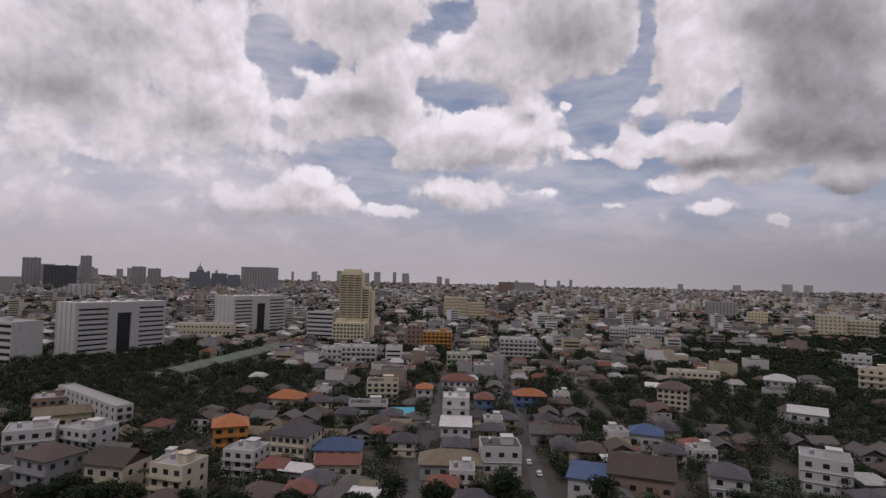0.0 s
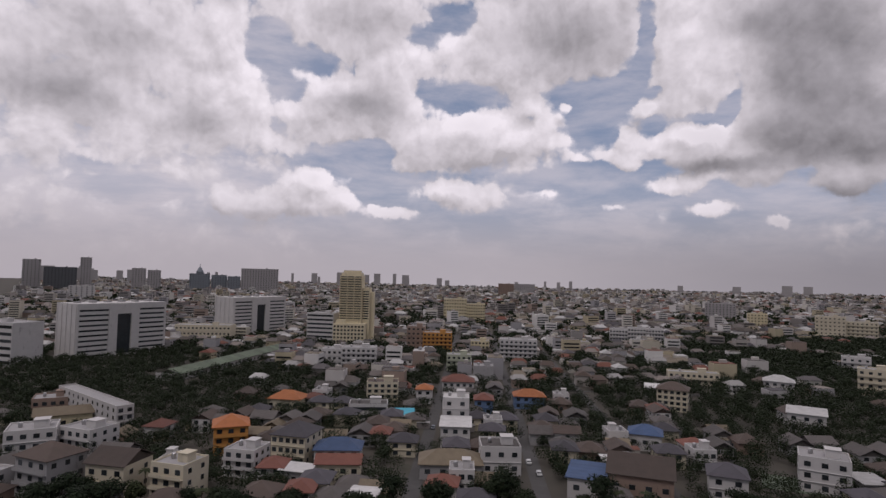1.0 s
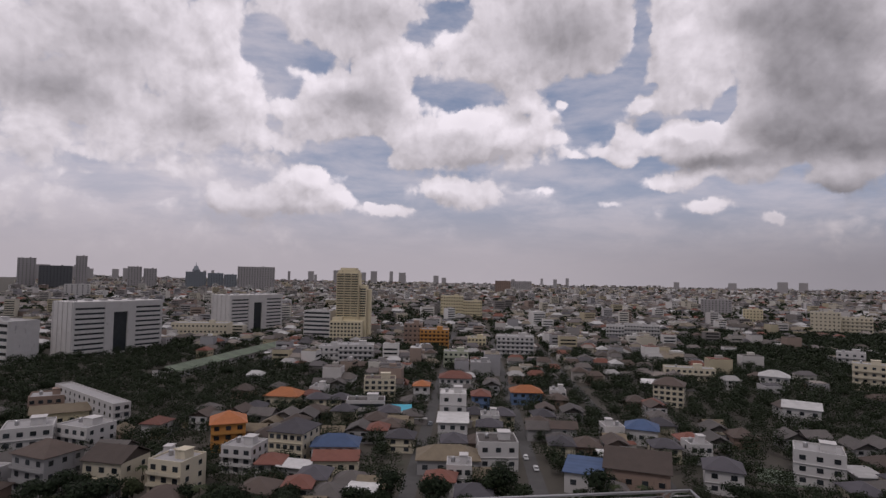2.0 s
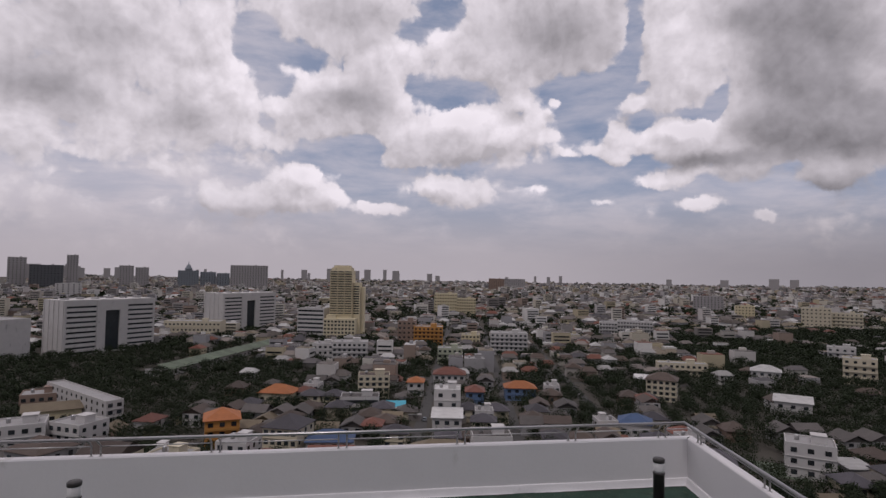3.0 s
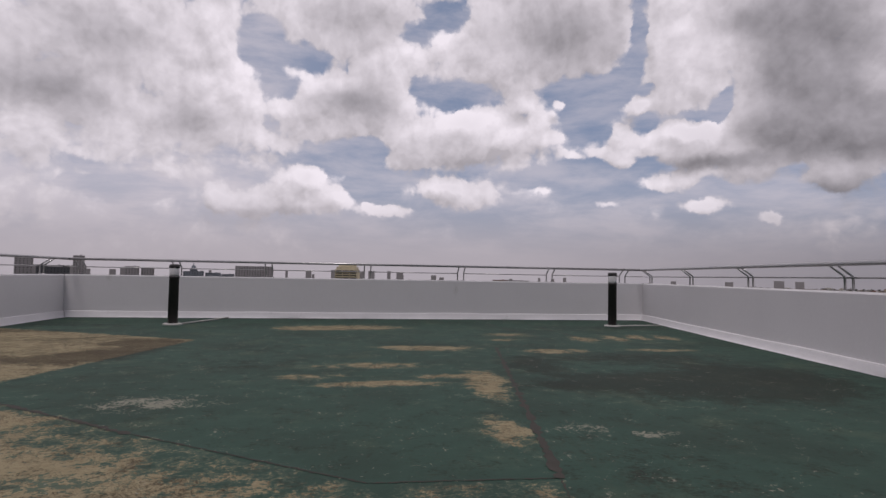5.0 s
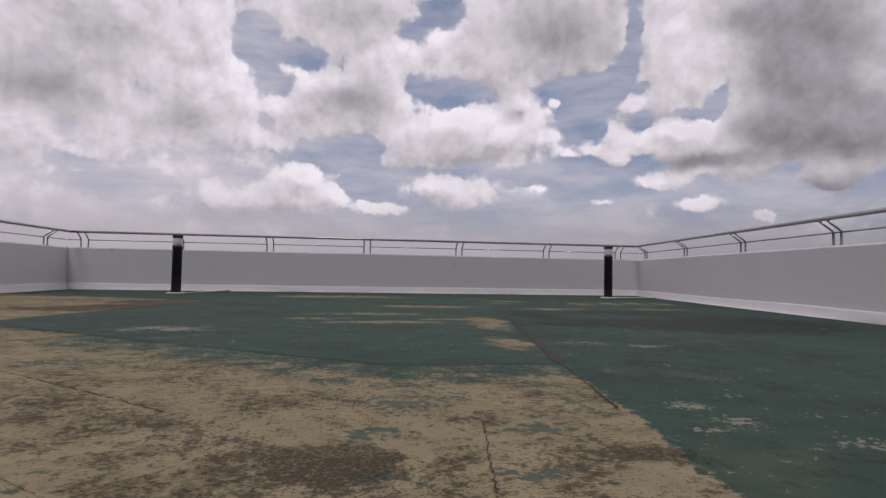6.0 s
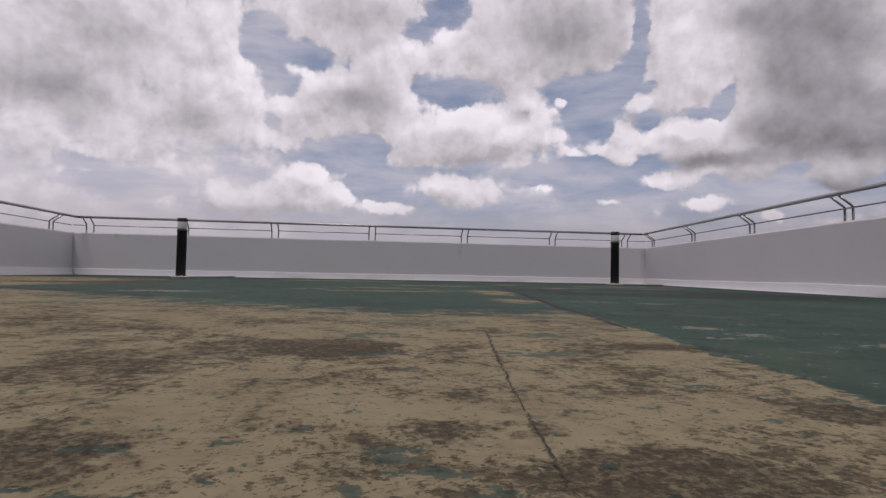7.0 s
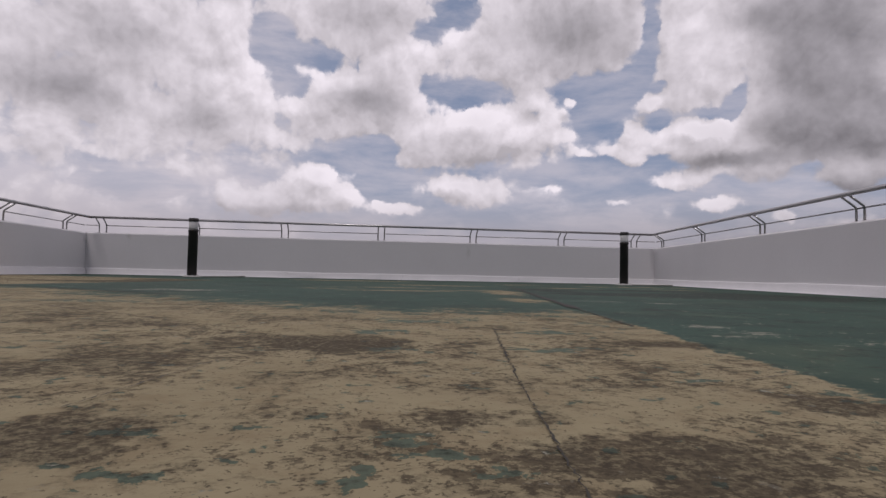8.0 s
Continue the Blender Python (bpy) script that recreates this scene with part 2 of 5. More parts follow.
def deck_paint():
    """Green roof paint, peeled off to a yellowish screed in patches, with dark mould and left-over flakes."""
    m = bpy.data.materials.new("worn_green_deck")
    m.use_nodes = True
    k = Nodes(m.node_tree)
    bsdf = m.node_tree.nodes["Principled BSDF"]
    at = k.put("ShaderNodeTexCoord").outputs["Object"]
    half = (0.5, 0.5, 0.5)
    sway = k.vec("SUBTRACT", k.noise(at, 1.6, 6.0, 0.7, colour=True), half)
    fray = k.vec("SUBTRACT", k.noise(at, 14.0, 7.0, 0.7, colour=True), half)
    frill = k.vec("SUBTRACT", k.noise(at, 60.0, 5.0, 0.7, colour=True), half)
    near = k.vec("ADD", at, k.vec("ADD", k.vec("MULTIPLY", fray, (0.17, 0.17, 0)), k.vec("MULTIPLY", frill, (0.035, 0.035, 0))))
    bent = k.vec("ADD", near, k.vec("MULTIPLY", sway, (0.50, 0.40, 0)))
    grain = k.noise(at, 6.0, 9.0, 0.68)
    chips = k.noise(at, 40.0, 8.0, 0.68)
    wide = k.noise(at, 0.9, 5.0, 0.55)

    def field(where, *spots):
        total = 0.0
        for u, v, ru, rv, amount in spots:
            total = k.math("ADD", k.spot(where, u, v, ru, rv, amount), total)
        return total

    def axes(vector):
        node = k.put("ShaderNodeSeparateXYZ")
        k.wire(vector, node.inputs[0])
        return node.outputs[0], node.outputs[1]

    # the bared landing place, bounded by two old joints
    x, y = axes(k.vec("ADD", near, k.vec("MULTIPLY", sway, (0.05, 0.10, 0))))
    right = k.step(k.math("MULTIPLY_ADD", y, -0.17, x), 0.88, 0.82)
    bound = k.math("MULTIPLY_ADD", k.math("MAXIMUM", k.math("SUBTRACT", 0.2, x), 0.0), 0.75, 1.30)
    inside = k.math("SUBTRACT", bound, y)
    pad = k.math("MULTIPLY", right, k.step(inside, -0.03, 0.05))
    bared = k.math("MULTIPLY", pad, k.step(inside, 0.0, 1.25, 0.18, 1.05))
    # the peeled bay by the west parapet
    bay = k.math("MULTIPLY", k.step(k.math("MULTIPLY_ADD", y, -0.24, x), -3.46, -3.56), k.step(k.math("MULTIPLY_ADD", x, 0.50, y), 5.95, 5.70))
    bay = k.math("MULTIPLY", bay, k.step(y, 3.2, 3.7))
    bare = field(bent, (-0.22, 3.95, 0.46, 0.14, 0.75), (0.24, 3.58, 0.57, 0.16, 0.94), (0.60, 3.55, 0.40, 0.15, 0.88), (0.92, 3.92, 0.34, 0.17, 0.81), (1.30, 3.80, 0.25, 0.57, 0.94),
                 (1.20, 3.25, 0.21, 0.46, 0.88), (0.31, 4.55, 0.69, 0.25, 0.72), (1.15, 5.85, 0.71, 0.30, 1.00), (0.70, 6.00, 0.46, 0.17, 0.69), (2.60, 5.58, 0.52, 0.23, 0.94),
                 (0.13, 8.60, 1.15, 0.57, 1.00), (-0.60, 8.45, 0.69, 0.40, 0.81), (4.00, 5.65, 0.63, 0.18, 0.75), (2.50, 7.50, 0.52, 0.32, 0.75), (2.30, 6.80, 0.40, 0.23, 0.56),
                 (1.06, 2.10, 0.14, 0.46, 0.94), (3.50, 6.90, 0.25, 0.52, 0.88), (4.00, 7.00, 0.21, 0.52, 0.94), (4.45, 7.10, 0.21, 0.52, 0.94), (4.90, 7.05, 0.21, 0.46, 0.88),
                 (-3.90, 2.60, 2.07, 0.46, 0.69), (-2.10, 2.60, 0.69, 0.29, 0.62))
    bare = k.math("ADD", k.math("ADD", bare, k.math("MULTIPLY", bared, 1.25)), k.math("MULTIPLY", bay, 1.25))
    ragged = k.math("ADD", k.math("MULTIPLY_ADD", grain, 3.0, -1.50), k.math("MULTIPLY_ADD", chips, 2.6, -1.30))
    level = k.math("MULTIPLY_ADD", ragged, k.step(bare, 0.0, 0.30, 0.12, 1.0), bare)
    peeled = k.step(level, 0.47, 0.53)
    # flakes of green that still hold
    held = field(near, (0.10, 0.20, 0.11, 0.08, 0.9), (0.22, 0.53, 0.22, 0.12, 0.8), (0.57, 0.20, 0.13, 0.07, 0.9), (0.12, -0.14, 0.08, 0.05, 0.8), (0.46, -0.15, 0.12, 0.05, 0.9), (0.80, 0.45, 0.08, 0.20, 0.6),
                 (0.06, -0.85, 0.022, 0.030, 1.0), (0.10, -0.770, 0.040, 0.022, 1.0), (0.13, -0.810, 0.034, 0.020, 0.9), (0.17, -0.86, 0.030, 0.018, 1.0), (-0.10, -0.85, 0.045, 0.022, 1.0),
                 (-0.03, -0.73, 0.018, 0.012, 0.9), (0.71, -0.60, 0.05, 0.04, 0.9), (-1.13, 1.45, 0.45, 0.16, 0.7), (0.06, -0.52, 0.05, 0.03, 0.6), (0.55, -0.49, 0.08, 0.02, 0.7), (-0.17, -0.72, 0.05, 0.02, 0.7))
    hold = k.math("ADD", held, k.math("ADD", k.math("MULTIPLY_ADD", k.noise(at, 20.0, 7.0, 0.62, warp=0.3), 3.4, -1.7), k.math("MULTIPLY_ADD", chips, 1.4, -0.7)))
    peeled = k.math("MULTIPLY", peeled, k.math("SUBTRACT", 1.0, k.step(hold, 0.48, 0.53)))

    green = k.mix(grain, (0.030, 0.060, 0.045), (0.050, 0.096, 0.073))
    green = k.mix(k.step(wide, 0.42, 0.66, 0.0, 0.6), green, (0.030, 0.050, 0.038))
    green = k.mix(k.math("MULTIPLY", k.step(k.noise(at, 1.5, 6.0, 0.62), 0.52, 0.70), 0.35), green, (0.100, 0.125, 0.080))
    film = k.math("MULTIPLY", k.step(level, 0.05, 0.50), 0.42)
    green = k.mix(film, green, (0.17, 0.185, 0.125))
    screed = k.mix(k.noise(at, 3.4, 9.0, 0.72), (0.205, 0.166, 0.100), (0.385, 0.335, 0.210))
    screed = k.mix(k.math("MULTIPLY", k.step(k.noise(at, 11.0, 8.0, 0.7), 0.46, 0.66), 0.45), screed, (0.200, 0.150, 0.088))
    colour = k.mix(peeled, green, screed)

    mould = field(bent, (-2.45, 6.45, 0.60, 0.50, 1.5), (-2.50, 5.45, 0.45, 0.65, 1.6), (-2.95, 5.05, 0.70, 0.45, 1.0), (-4.60, 7.95, 0.80, 0.30, 0.8), (-3.40, 6.90, 1.00, 0.40, 0.4), (-3.80, 5.60, 0.90, 0.30, 0.35), (-2.20, 6.00, 0.30, 1.20, 0.7),
                  (1.90, 3.42, 0.40, 0.30, 1.0), (2.65, 3.58, 1.00, 0.55, 1.45), (3.90, 3.80, 1.00, 0.75, 1.6), (3.40, 3.10, 1.30, 0.60, 1.4), (1.98, 4.50, 0.35, 0.80, 0.95), (3.20, 4.90, 1.50, 0.60, 0.75),
                  (5.00, 8.70, 1.60, 0.50, 0.5), (-0.90, 4.70, 0.80, 0.60, 0.40), (-1.10, 6.00, 0.80, 0.60, 0.35), (1.55, 1.20, 0.35, 0.80, 0.35), (-4.20, 8.90, 1.20, 0.30, 0.6))
    spots = field(near, (0.03, -0.04, 0.15, 0.19, 1.80), (0.12, -0.01, 0.07, 0.06, 0.6), (-0.12, -0.03, 0.22, 0.14, 0.75), (-0.30, -0.17, 0.22, 0.18, 0.65), (-0.06, -0.45, 0.12, 0.10, 0.60),
                  (0.16, -0.685, 0.06, 0.045, 1.15), (-0.21, -0.74, 0.11, 0.09, 1.65), (0.32, -0.82, 0.14, 0.065, 1.60), (0.37, -0.90, 0.18, 0.07, 1.20), (0.25, -0.70, 0.05, 0.04, 0.8),
                  (0.77, -0.05, 0.12, 0.09, 1.15), (0.62, 0.00, 0.08, 0.05, 0.6), (0.65, -0.66, 0.10, 0.08, 0.90), (-0.07, -0.84, 0.03, 0.022, 0.95), (-0.42, -0.37, 0.25, 0.20, 0.65),
                  (0.14, -0.34, 0.10, 0.07, 0.60), (0.60, 0.35, 0.20, 0.12, 0.5), (-0.70, 0.45, 0.45, 0.25, 0.45), (-0.15, 0.60, 0.20, 0.15, 0.6), (-0.9, 1.0, 0.5, 0.3, 0.3))
    mould = k.math("ADD", mould, spots)
    mottle = k.math("ADD", k.math("MULTIPLY_ADD", k.noise(at, 5.0, 10.0, 0.74), 3.8, -1.84), k.math("MULTIPLY_ADD", k.noise(at, 33.0, 8.0, 0.74), 3.2, -1.6))
    dirt = k.math("ADD", mould, mottle)
    soft = k.step(k.math("MULTIPLY_ADD", peeled, 0.08, dirt), 0.05, 0.95)
    flecks = k.step(k.noise(at, 75.0, 7.0, 0.74), 0.40, 0.60, 0.45, 1.0)
    dirt = k.math("MULTIPLY", soft, flecks)
    colour = k.mix(k.math("MULTIPLY", dirt, 0.90), colour, k.mix(peeled, (0.014, 0.016, 0.012), (0.034, 0.026, 0.019)))
    # small chips through the skim, thick in some places and sparse in others
    where = k.math("ADD", k.step(k.noise(at, 2.6, 5.0, 0.6), 0.38, 0.64), k.math("MULTIPLY", soft, 0.6))
    flake = k.step(k.math("MULTIPLY_ADD", where, 0.10, k.noise(at, 26.0, 9.0, 0.74)), 0.612, 0.632)
    colour = k.mix(k.math("MULTIPLY", flake, k.math("MULTIPLY_ADD", peeled, 0.52, 0.14)), colour, (0.075, 0.060, 0.040))
    tiny = k.step(k.math("MULTIPLY_ADD", where, 0.07, k.noise(at, 105.0, 4.0, 0.65)), 0.615, 0.640)
    colour = k.mix(k.math("MULTIPLY", tiny, k.math("MULTIPLY", peeled, 0.78)), colour, (0.062, 0.050, 0.034))
    # pale scuffs
    scuff = field(near, (1.20, 0.22, 0.14, 0.10, 0.8), (1.03, 0.12, 0.07, 0.06, 0.7), (1.15, 0.42, 0.10, 0.10, 0.6), (-1.20, 3.00, 0.50, 0.30, 0.75), (1.50, 2.10, 0.20, 0.15, 0.6), (1.85, 1.95, 0.20, 0.12, 0.6), (1.35, -0.05, 0.20, 0.08, 0.6))
    scuff = k.math("ADD", scuff, k.math("ADD", k.math("MULTIPLY_ADD", chips, 3.4, -1.75), k.math("MULTIPLY_ADD", grain, 2.4, -1.25)))
    colour = k.mix(k.math("MULTIPLY", k.step(scuff, 0.42, 0.54), k.math("MULTIPLY_ADD", peeled, -0.45, 0.65)), colour, (0.34, 0.32, 0.25))
    k.wire(colour, bsdf.inputs["Base Color"])
    k.feed(bsdf.inputs["Roughness"], k.math("MULTIPLY_ADD", peeled, 0.20, 0.70))
    bsdf.inputs["Specular IOR Level"].default_value = 0.10
    b = k.put("ShaderNodeBump")
    b.inputs["Strength"].default_value, b.inputs["Distance"].default_value = 0.5, 0.004
    k.wire(k.math("ADD", k.math("MULTIPLY", peeled, -0.8), k.math("MULTIPLY", chips, 0.5)), b.inputs["Height"])
    k.wire(b.outputs[0], bsdf.inputs["Normal"])
    return m


M = {
    "deck": deck_paint(),
    "parapet": surface("white_parapet_paint", (0.70, 0.68, 0.69), 0.7, spread=0.06, size=0.9, fine=18.0, bump=0.10, stain=((0.42, 0.40, 0.37), 0.10)),
    "cove": surface("white_cove_paint", (0.74, 0.72, 0.73), 0.7, spread=0.12, size=2.0, fine=25.0, bump=0.2, stain=((0.16, 0.15, 0.13), 0.22)),
    "seam": surface("dark_joint", (0.045, 0.040, 0.032), 0.9, spread=0.3, size=9.0),
    "steel": surface("stainless_steel", (0.46, 0.45, 0.45), 0.33, 1.0, spread=0.08, size=4.0, bump=0.02),
    "black": surface("black_bollard_paint", (0.026, 0.023, 0.022), 0.45, spread=0.3, size=5.0, bump=0.05),
    "opal": surface("dusty_opal_plastic", (0.62, 0.61, 0.61), 0.5, spread=0.15, size=8.0, bump=0.03),
    "pipe": surface("white_conduit", (0.50, 0.49, 0.46), 0.6, spread=0.15, size=5.0),
    "tower": surface("tower_render", (0.42, 0.40, 0.38), 0.85, spread=0.12, size=0.3, stain=((0.2, 0.19, 0.17), 0.2)),
    "asphalt": surface("asphalt", (0.075, 0.072, 0.070), 0.9, spread=0.25, size=0.3, fine=4.0),
    "ground": surface("town_ground", (0.070, 0.062, 0.050), 0.95, spread=0.45, size=0.03, fine=0.35, bump=0.0, stain=((0.030, 0.042, 0.020), 0.45)),
    "grass": surface("rough_grass", (0.045, 0.060, 0.025), 0.95, spread=0.4, size=0.15, fine=1.5),
    "pane": glass_dark("window_glass"),
    "frame": surface("window_frame", (0.42, 0.41, 0.39), 0.6, spread=0.15),
    "trunk": surface("bark", (0.10, 0.075, 0.050), 0.95, spread=0.3, size=3.0),
    "leaf": foliage("leaves_dark", (0.019, 0.028, 0.012)),
    "leaf_b": foliage("leaves_olive", (0.030, 0.038, 0.015)),
    "leaf_c": foliage("leaves_deep", (0.014, 0.023, 0.010)),
    "car_white": surface("car_paint_white", (0.65, 0.65, 0.65), 0.3, spread=0.04, bump=0.0),
    "tyre": surface("tyre_rubber", (0.02, 0.02, 0.02), 0.9, bump=0.0),
}
# far, slate and dark_glass are lightened to stand in for distance haze
for key, tone in (("white", (0.54, 0.52, 0.51)), ("cream", (0.58, 0.52, 0.40)), ("yellow", (0.62, 0.54, 0.36)), ("grey", (0.33, 0.32, 0.32)),
                  ("orange", (0.50, 0.24, 0.065)), ("brown", (0.28, 0.20, 0.16)), ("pale_green", (0.42, 0.44, 0.34)), ("slate", (0.21, 0.23, 0.255)),
                  ("blue", (0.13, 0.20, 0.34)), ("white_old", (0.46, 0.44, 0.43)), ("tower_cream", (0.66, 0.58, 0.41)), ("dark_glass", (0.10, 0.103, 0.112)), ("far", (0.36, 0.34, 0.34))):
    M[key] = surface("wall_" + key, tone, 0.85, spread=0.12, size=0.25, fine=2.5, bump=0.1, stain=((tone[0] * 0.55, tone[1] * 0.55, tone[2] * 0.55), 0.28))
for key, tone in (("r_grey", (0.088, 0.078, 0.073)), ("r_brown", (0.075, 0.054, 0.044)), ("r_red", (0.16, 0.060, 0.042)), ("r_orange", (0.33, 0.115, 0.04)),
                  ("r_white", (0.48, 0.47, 0.46)), ("r_blue", (0.05, 0.085, 0.17)), ("r_cyan", (0.05, 0.30, 0.40)), ("r_slate", (0.060, 0.055, 0.064)),
                  ("r_green", (0.105, 0.135, 0.090)), ("r_tan", (0.17, 0.135, 0.09))):
    M[key] = roofing("roof_" + key[2:], tone)


def assorted(name, tones, rough=0.9):
    """Every separate house of a joined mass takes one of the tones."""
    m = surface(name, (1.0, 1.0, 1.0), rough, spread=0.16, size=0.06, fine=0.6, bump=0.0)
    k = Nodes(m.node_tree)
    bsdf = m.node_tree.nodes["Principled BSDF"]
    shade = bsdf.inputs["Base Color"].links[0].from_socket
    ramp = k.put("ShaderNodeValToRGB")
    ramp.color_ramp.interpolation = "CONSTANT"
    stops = ramp.color_ramp.elements
    while len(stops) < len(tones):
        stops.new(0.5)
    for i, tone in enumerate(tones):
        stops[i].position = i / len(tones)
        stops[i].color = (*tone, 1.0)
    k.wire(k.put("ShaderNodeNewGeometry").outputs["Random Per Island"], ramp.inputs[0])
    k.wire(k.mix(1.0, ramp.outputs[0], shade, "MULTIPLY"), bsdf.inputs["Base Color"])
    return m


# pale render tones, raised further to imitate haze over the distant town
M["stuff_wall"] = assorted("town_wall_mix", ((0.62, 0.60, 0.58), (0.50, 0.46, 0.38), (0.30, 0.28, 0.27), (0.66, 0.64, 0.62), (0.40, 0.37, 0.34), (0.22, 0.20, 0.19),
                                             (0.55, 0.52, 0.50), (0.46, 0.40, 0.28), (0.34, 0.33, 0.34), (0.60, 0.57, 0.52), (0.30, 0.23, 0.19), (0.44, 0.42, 0.42)))
M["stuff_roof"] = assorted("town_roof_mix", ((0.105, 0.094, 0.088), (0.090, 0.066, 0.054), (0.15, 0.13, 0.12), (0.07, 0.065, 0.07), (0.16, 0.065, 0.045), (0.12, 0.105, 0.095),
                                             (0.45, 0.44, 0.43), (0.085, 0.072, 0.062), (0.19, 0.16, 0.12), (0.22, 0.19, 0.17), (0.11, 0.10, 0.10), (0.30, 0.29, 0.28)))


# ---------- mesh helpers ----------
def part(name, bm, material, parent=None, label="", smooth=False):
    mesh = bpy.data.meshes.new(name)
    bm.normal_update()
    bm.to_mesh(mesh)
    bm.free()
    if smooth:
        mesh.shade_smooth()
    for m in material if isinstance(material, tuple) else (material,):
        mesh.materials.append(m)
    ob = new(name, mesh)
    ob.parent = parent
    return tagged(ob, label)


def again(name, ob, matrix, parent):
    """Another object on the same mesh."""
    copy = new(name, ob.data)
    copy.parent, copy.matrix_basis = parent, matrix
    return copy


def thing(name, m, label, category, group="", kind=""):
    ob = new(name)
    ob.matrix_world = m
    return tagged(ob, label, category, group, kind)


def box(bm, x0, x1, y0, y1, z0, z1, m=None, slot=0):
    v = [bm.verts.new((x, y, z)) for z in (z0, z1) for x, y in ((x0, y0), (x1, y0), (x1, y1), (x0, y1))]
    for f in ((3, 2, 1, 0), (4, 5, 6, 7), (0, 1, 5, 4), (1, 2, 6, 5), (2, 3, 7, 6), (3, 0, 4, 7)):
        bm.faces.new([v[i] for i in f]).material_index = slot
    if m is not None:
        bmesh.ops.transform(bm, matrix=m, verts=v)
    return v


def tube(bm, points, r, sides=10, slot=0):
    """A round bar along the points, closed at both ends."""
    points = [Vector(p) for p in points]
    rings = []
    for i, p in enumerate(points):
        a = (points[min(i + 1, len(points) - 1)] - points[max(i - 1, 0)]).normalized()
        side = a.cross(Vector((0, 0, 1)) if abs(a.z) < 0.9 else Vector((0, 1, 0))).normalized()
        up = side.cross(a)
        rings.append([bm.verts.new(p + r * (side * math.cos(t) + up * math.sin(t))) for t in (2 * math.pi * j / sides for j in range(sides))])
    for a, b in zip(rings, rings[1:]):
        for j in range(sides):
            f = bm.faces.new((a[j], b[j], b[(j + 1) % sides], a[(j + 1) % sides]))
            f.smooth, f.material_index = True, slot
    bm.faces.new(rings[0])
    bm.faces.new(rings[-1][::-1])


def lathe(bm, profile, sides=20, slot=0):
    """A turned body from (radius, height) pairs."""
    rings = [[bm.verts.new((r * math.cos(2 * math.pi * j / sides), r * math.sin(2 * math.pi * j / sides), z)) for j in range(sides)] for r, z in profile]
    for a, b in zip(rings, rings[1:]):
        for j in range(sides):
            f = bm.faces.new((a[j], a[(j + 1) % sides], b[(j + 1) % sides], b[j]))
            f.smooth, f.material_index = True, slot
    bm.faces.new(rings[0][::-1])
    bm.faces.new(rings[-1])


# ---------- the roof deck ----------
# inner corners of the parapet, anticlockwise
CORNER_R, CORNER_L = Vector((6.40, 10.60)), Vector((-5.20, 10.60))
REAR_L, REAR_R = Vector((-5.35, -9.0)), Vector((2.95, -9.0))
DECK = (REAR_L, REAR_R, CORNER_R, CORNER_L)
PARAPET_H, RAIL_H, WALL_T = 0.80, 1.09, 0.16


def outward(points, distance):
    """The outline moved outwards by a distance."""
    made = []
    for i, p in enumerate(points):
        a, b = (p - points[i - 1]).normalized(), (points[(i + 1) % len(points)] - p).normalized()
        na, nb = Vector((a.y, -a.x)), Vector((b.y, -b.x))
        made.append(p + (na + nb) * (distance / (1 + na.dot(nb))))
    return made


def prism(bm, points, z0, z1, top=True, bottom=True):
    low, high = [bm.verts.new((*p, z0)) for p in points], [bm.verts.new((*p, z1)) for p in points]
    for i in range(len(points)):
        j = (i + 1) % len(points)
        bm.faces.new((low[i], low[j], high[j], high[i]))
    if top:
        bm.faces.new(high)
    if bottom:
        bm.faces.new(low[::-1])


bm = bmesh.new()
prism(bm, outward(DECK, 0.01), -0.25, 0.0)
tagged(part("floor", bm, M["deck"]), "worn green roof paint peeled to yellowish screed", "roof floor", kind="structure")
bm = bmesh.new()
prism(bm, outward(DECK, WALL_T - 0.02), GROUND, -0.26)
tagged(part("building_body", bm, M["tower"]), "plain grey rendered building under the roof deck", "building", kind="structure")

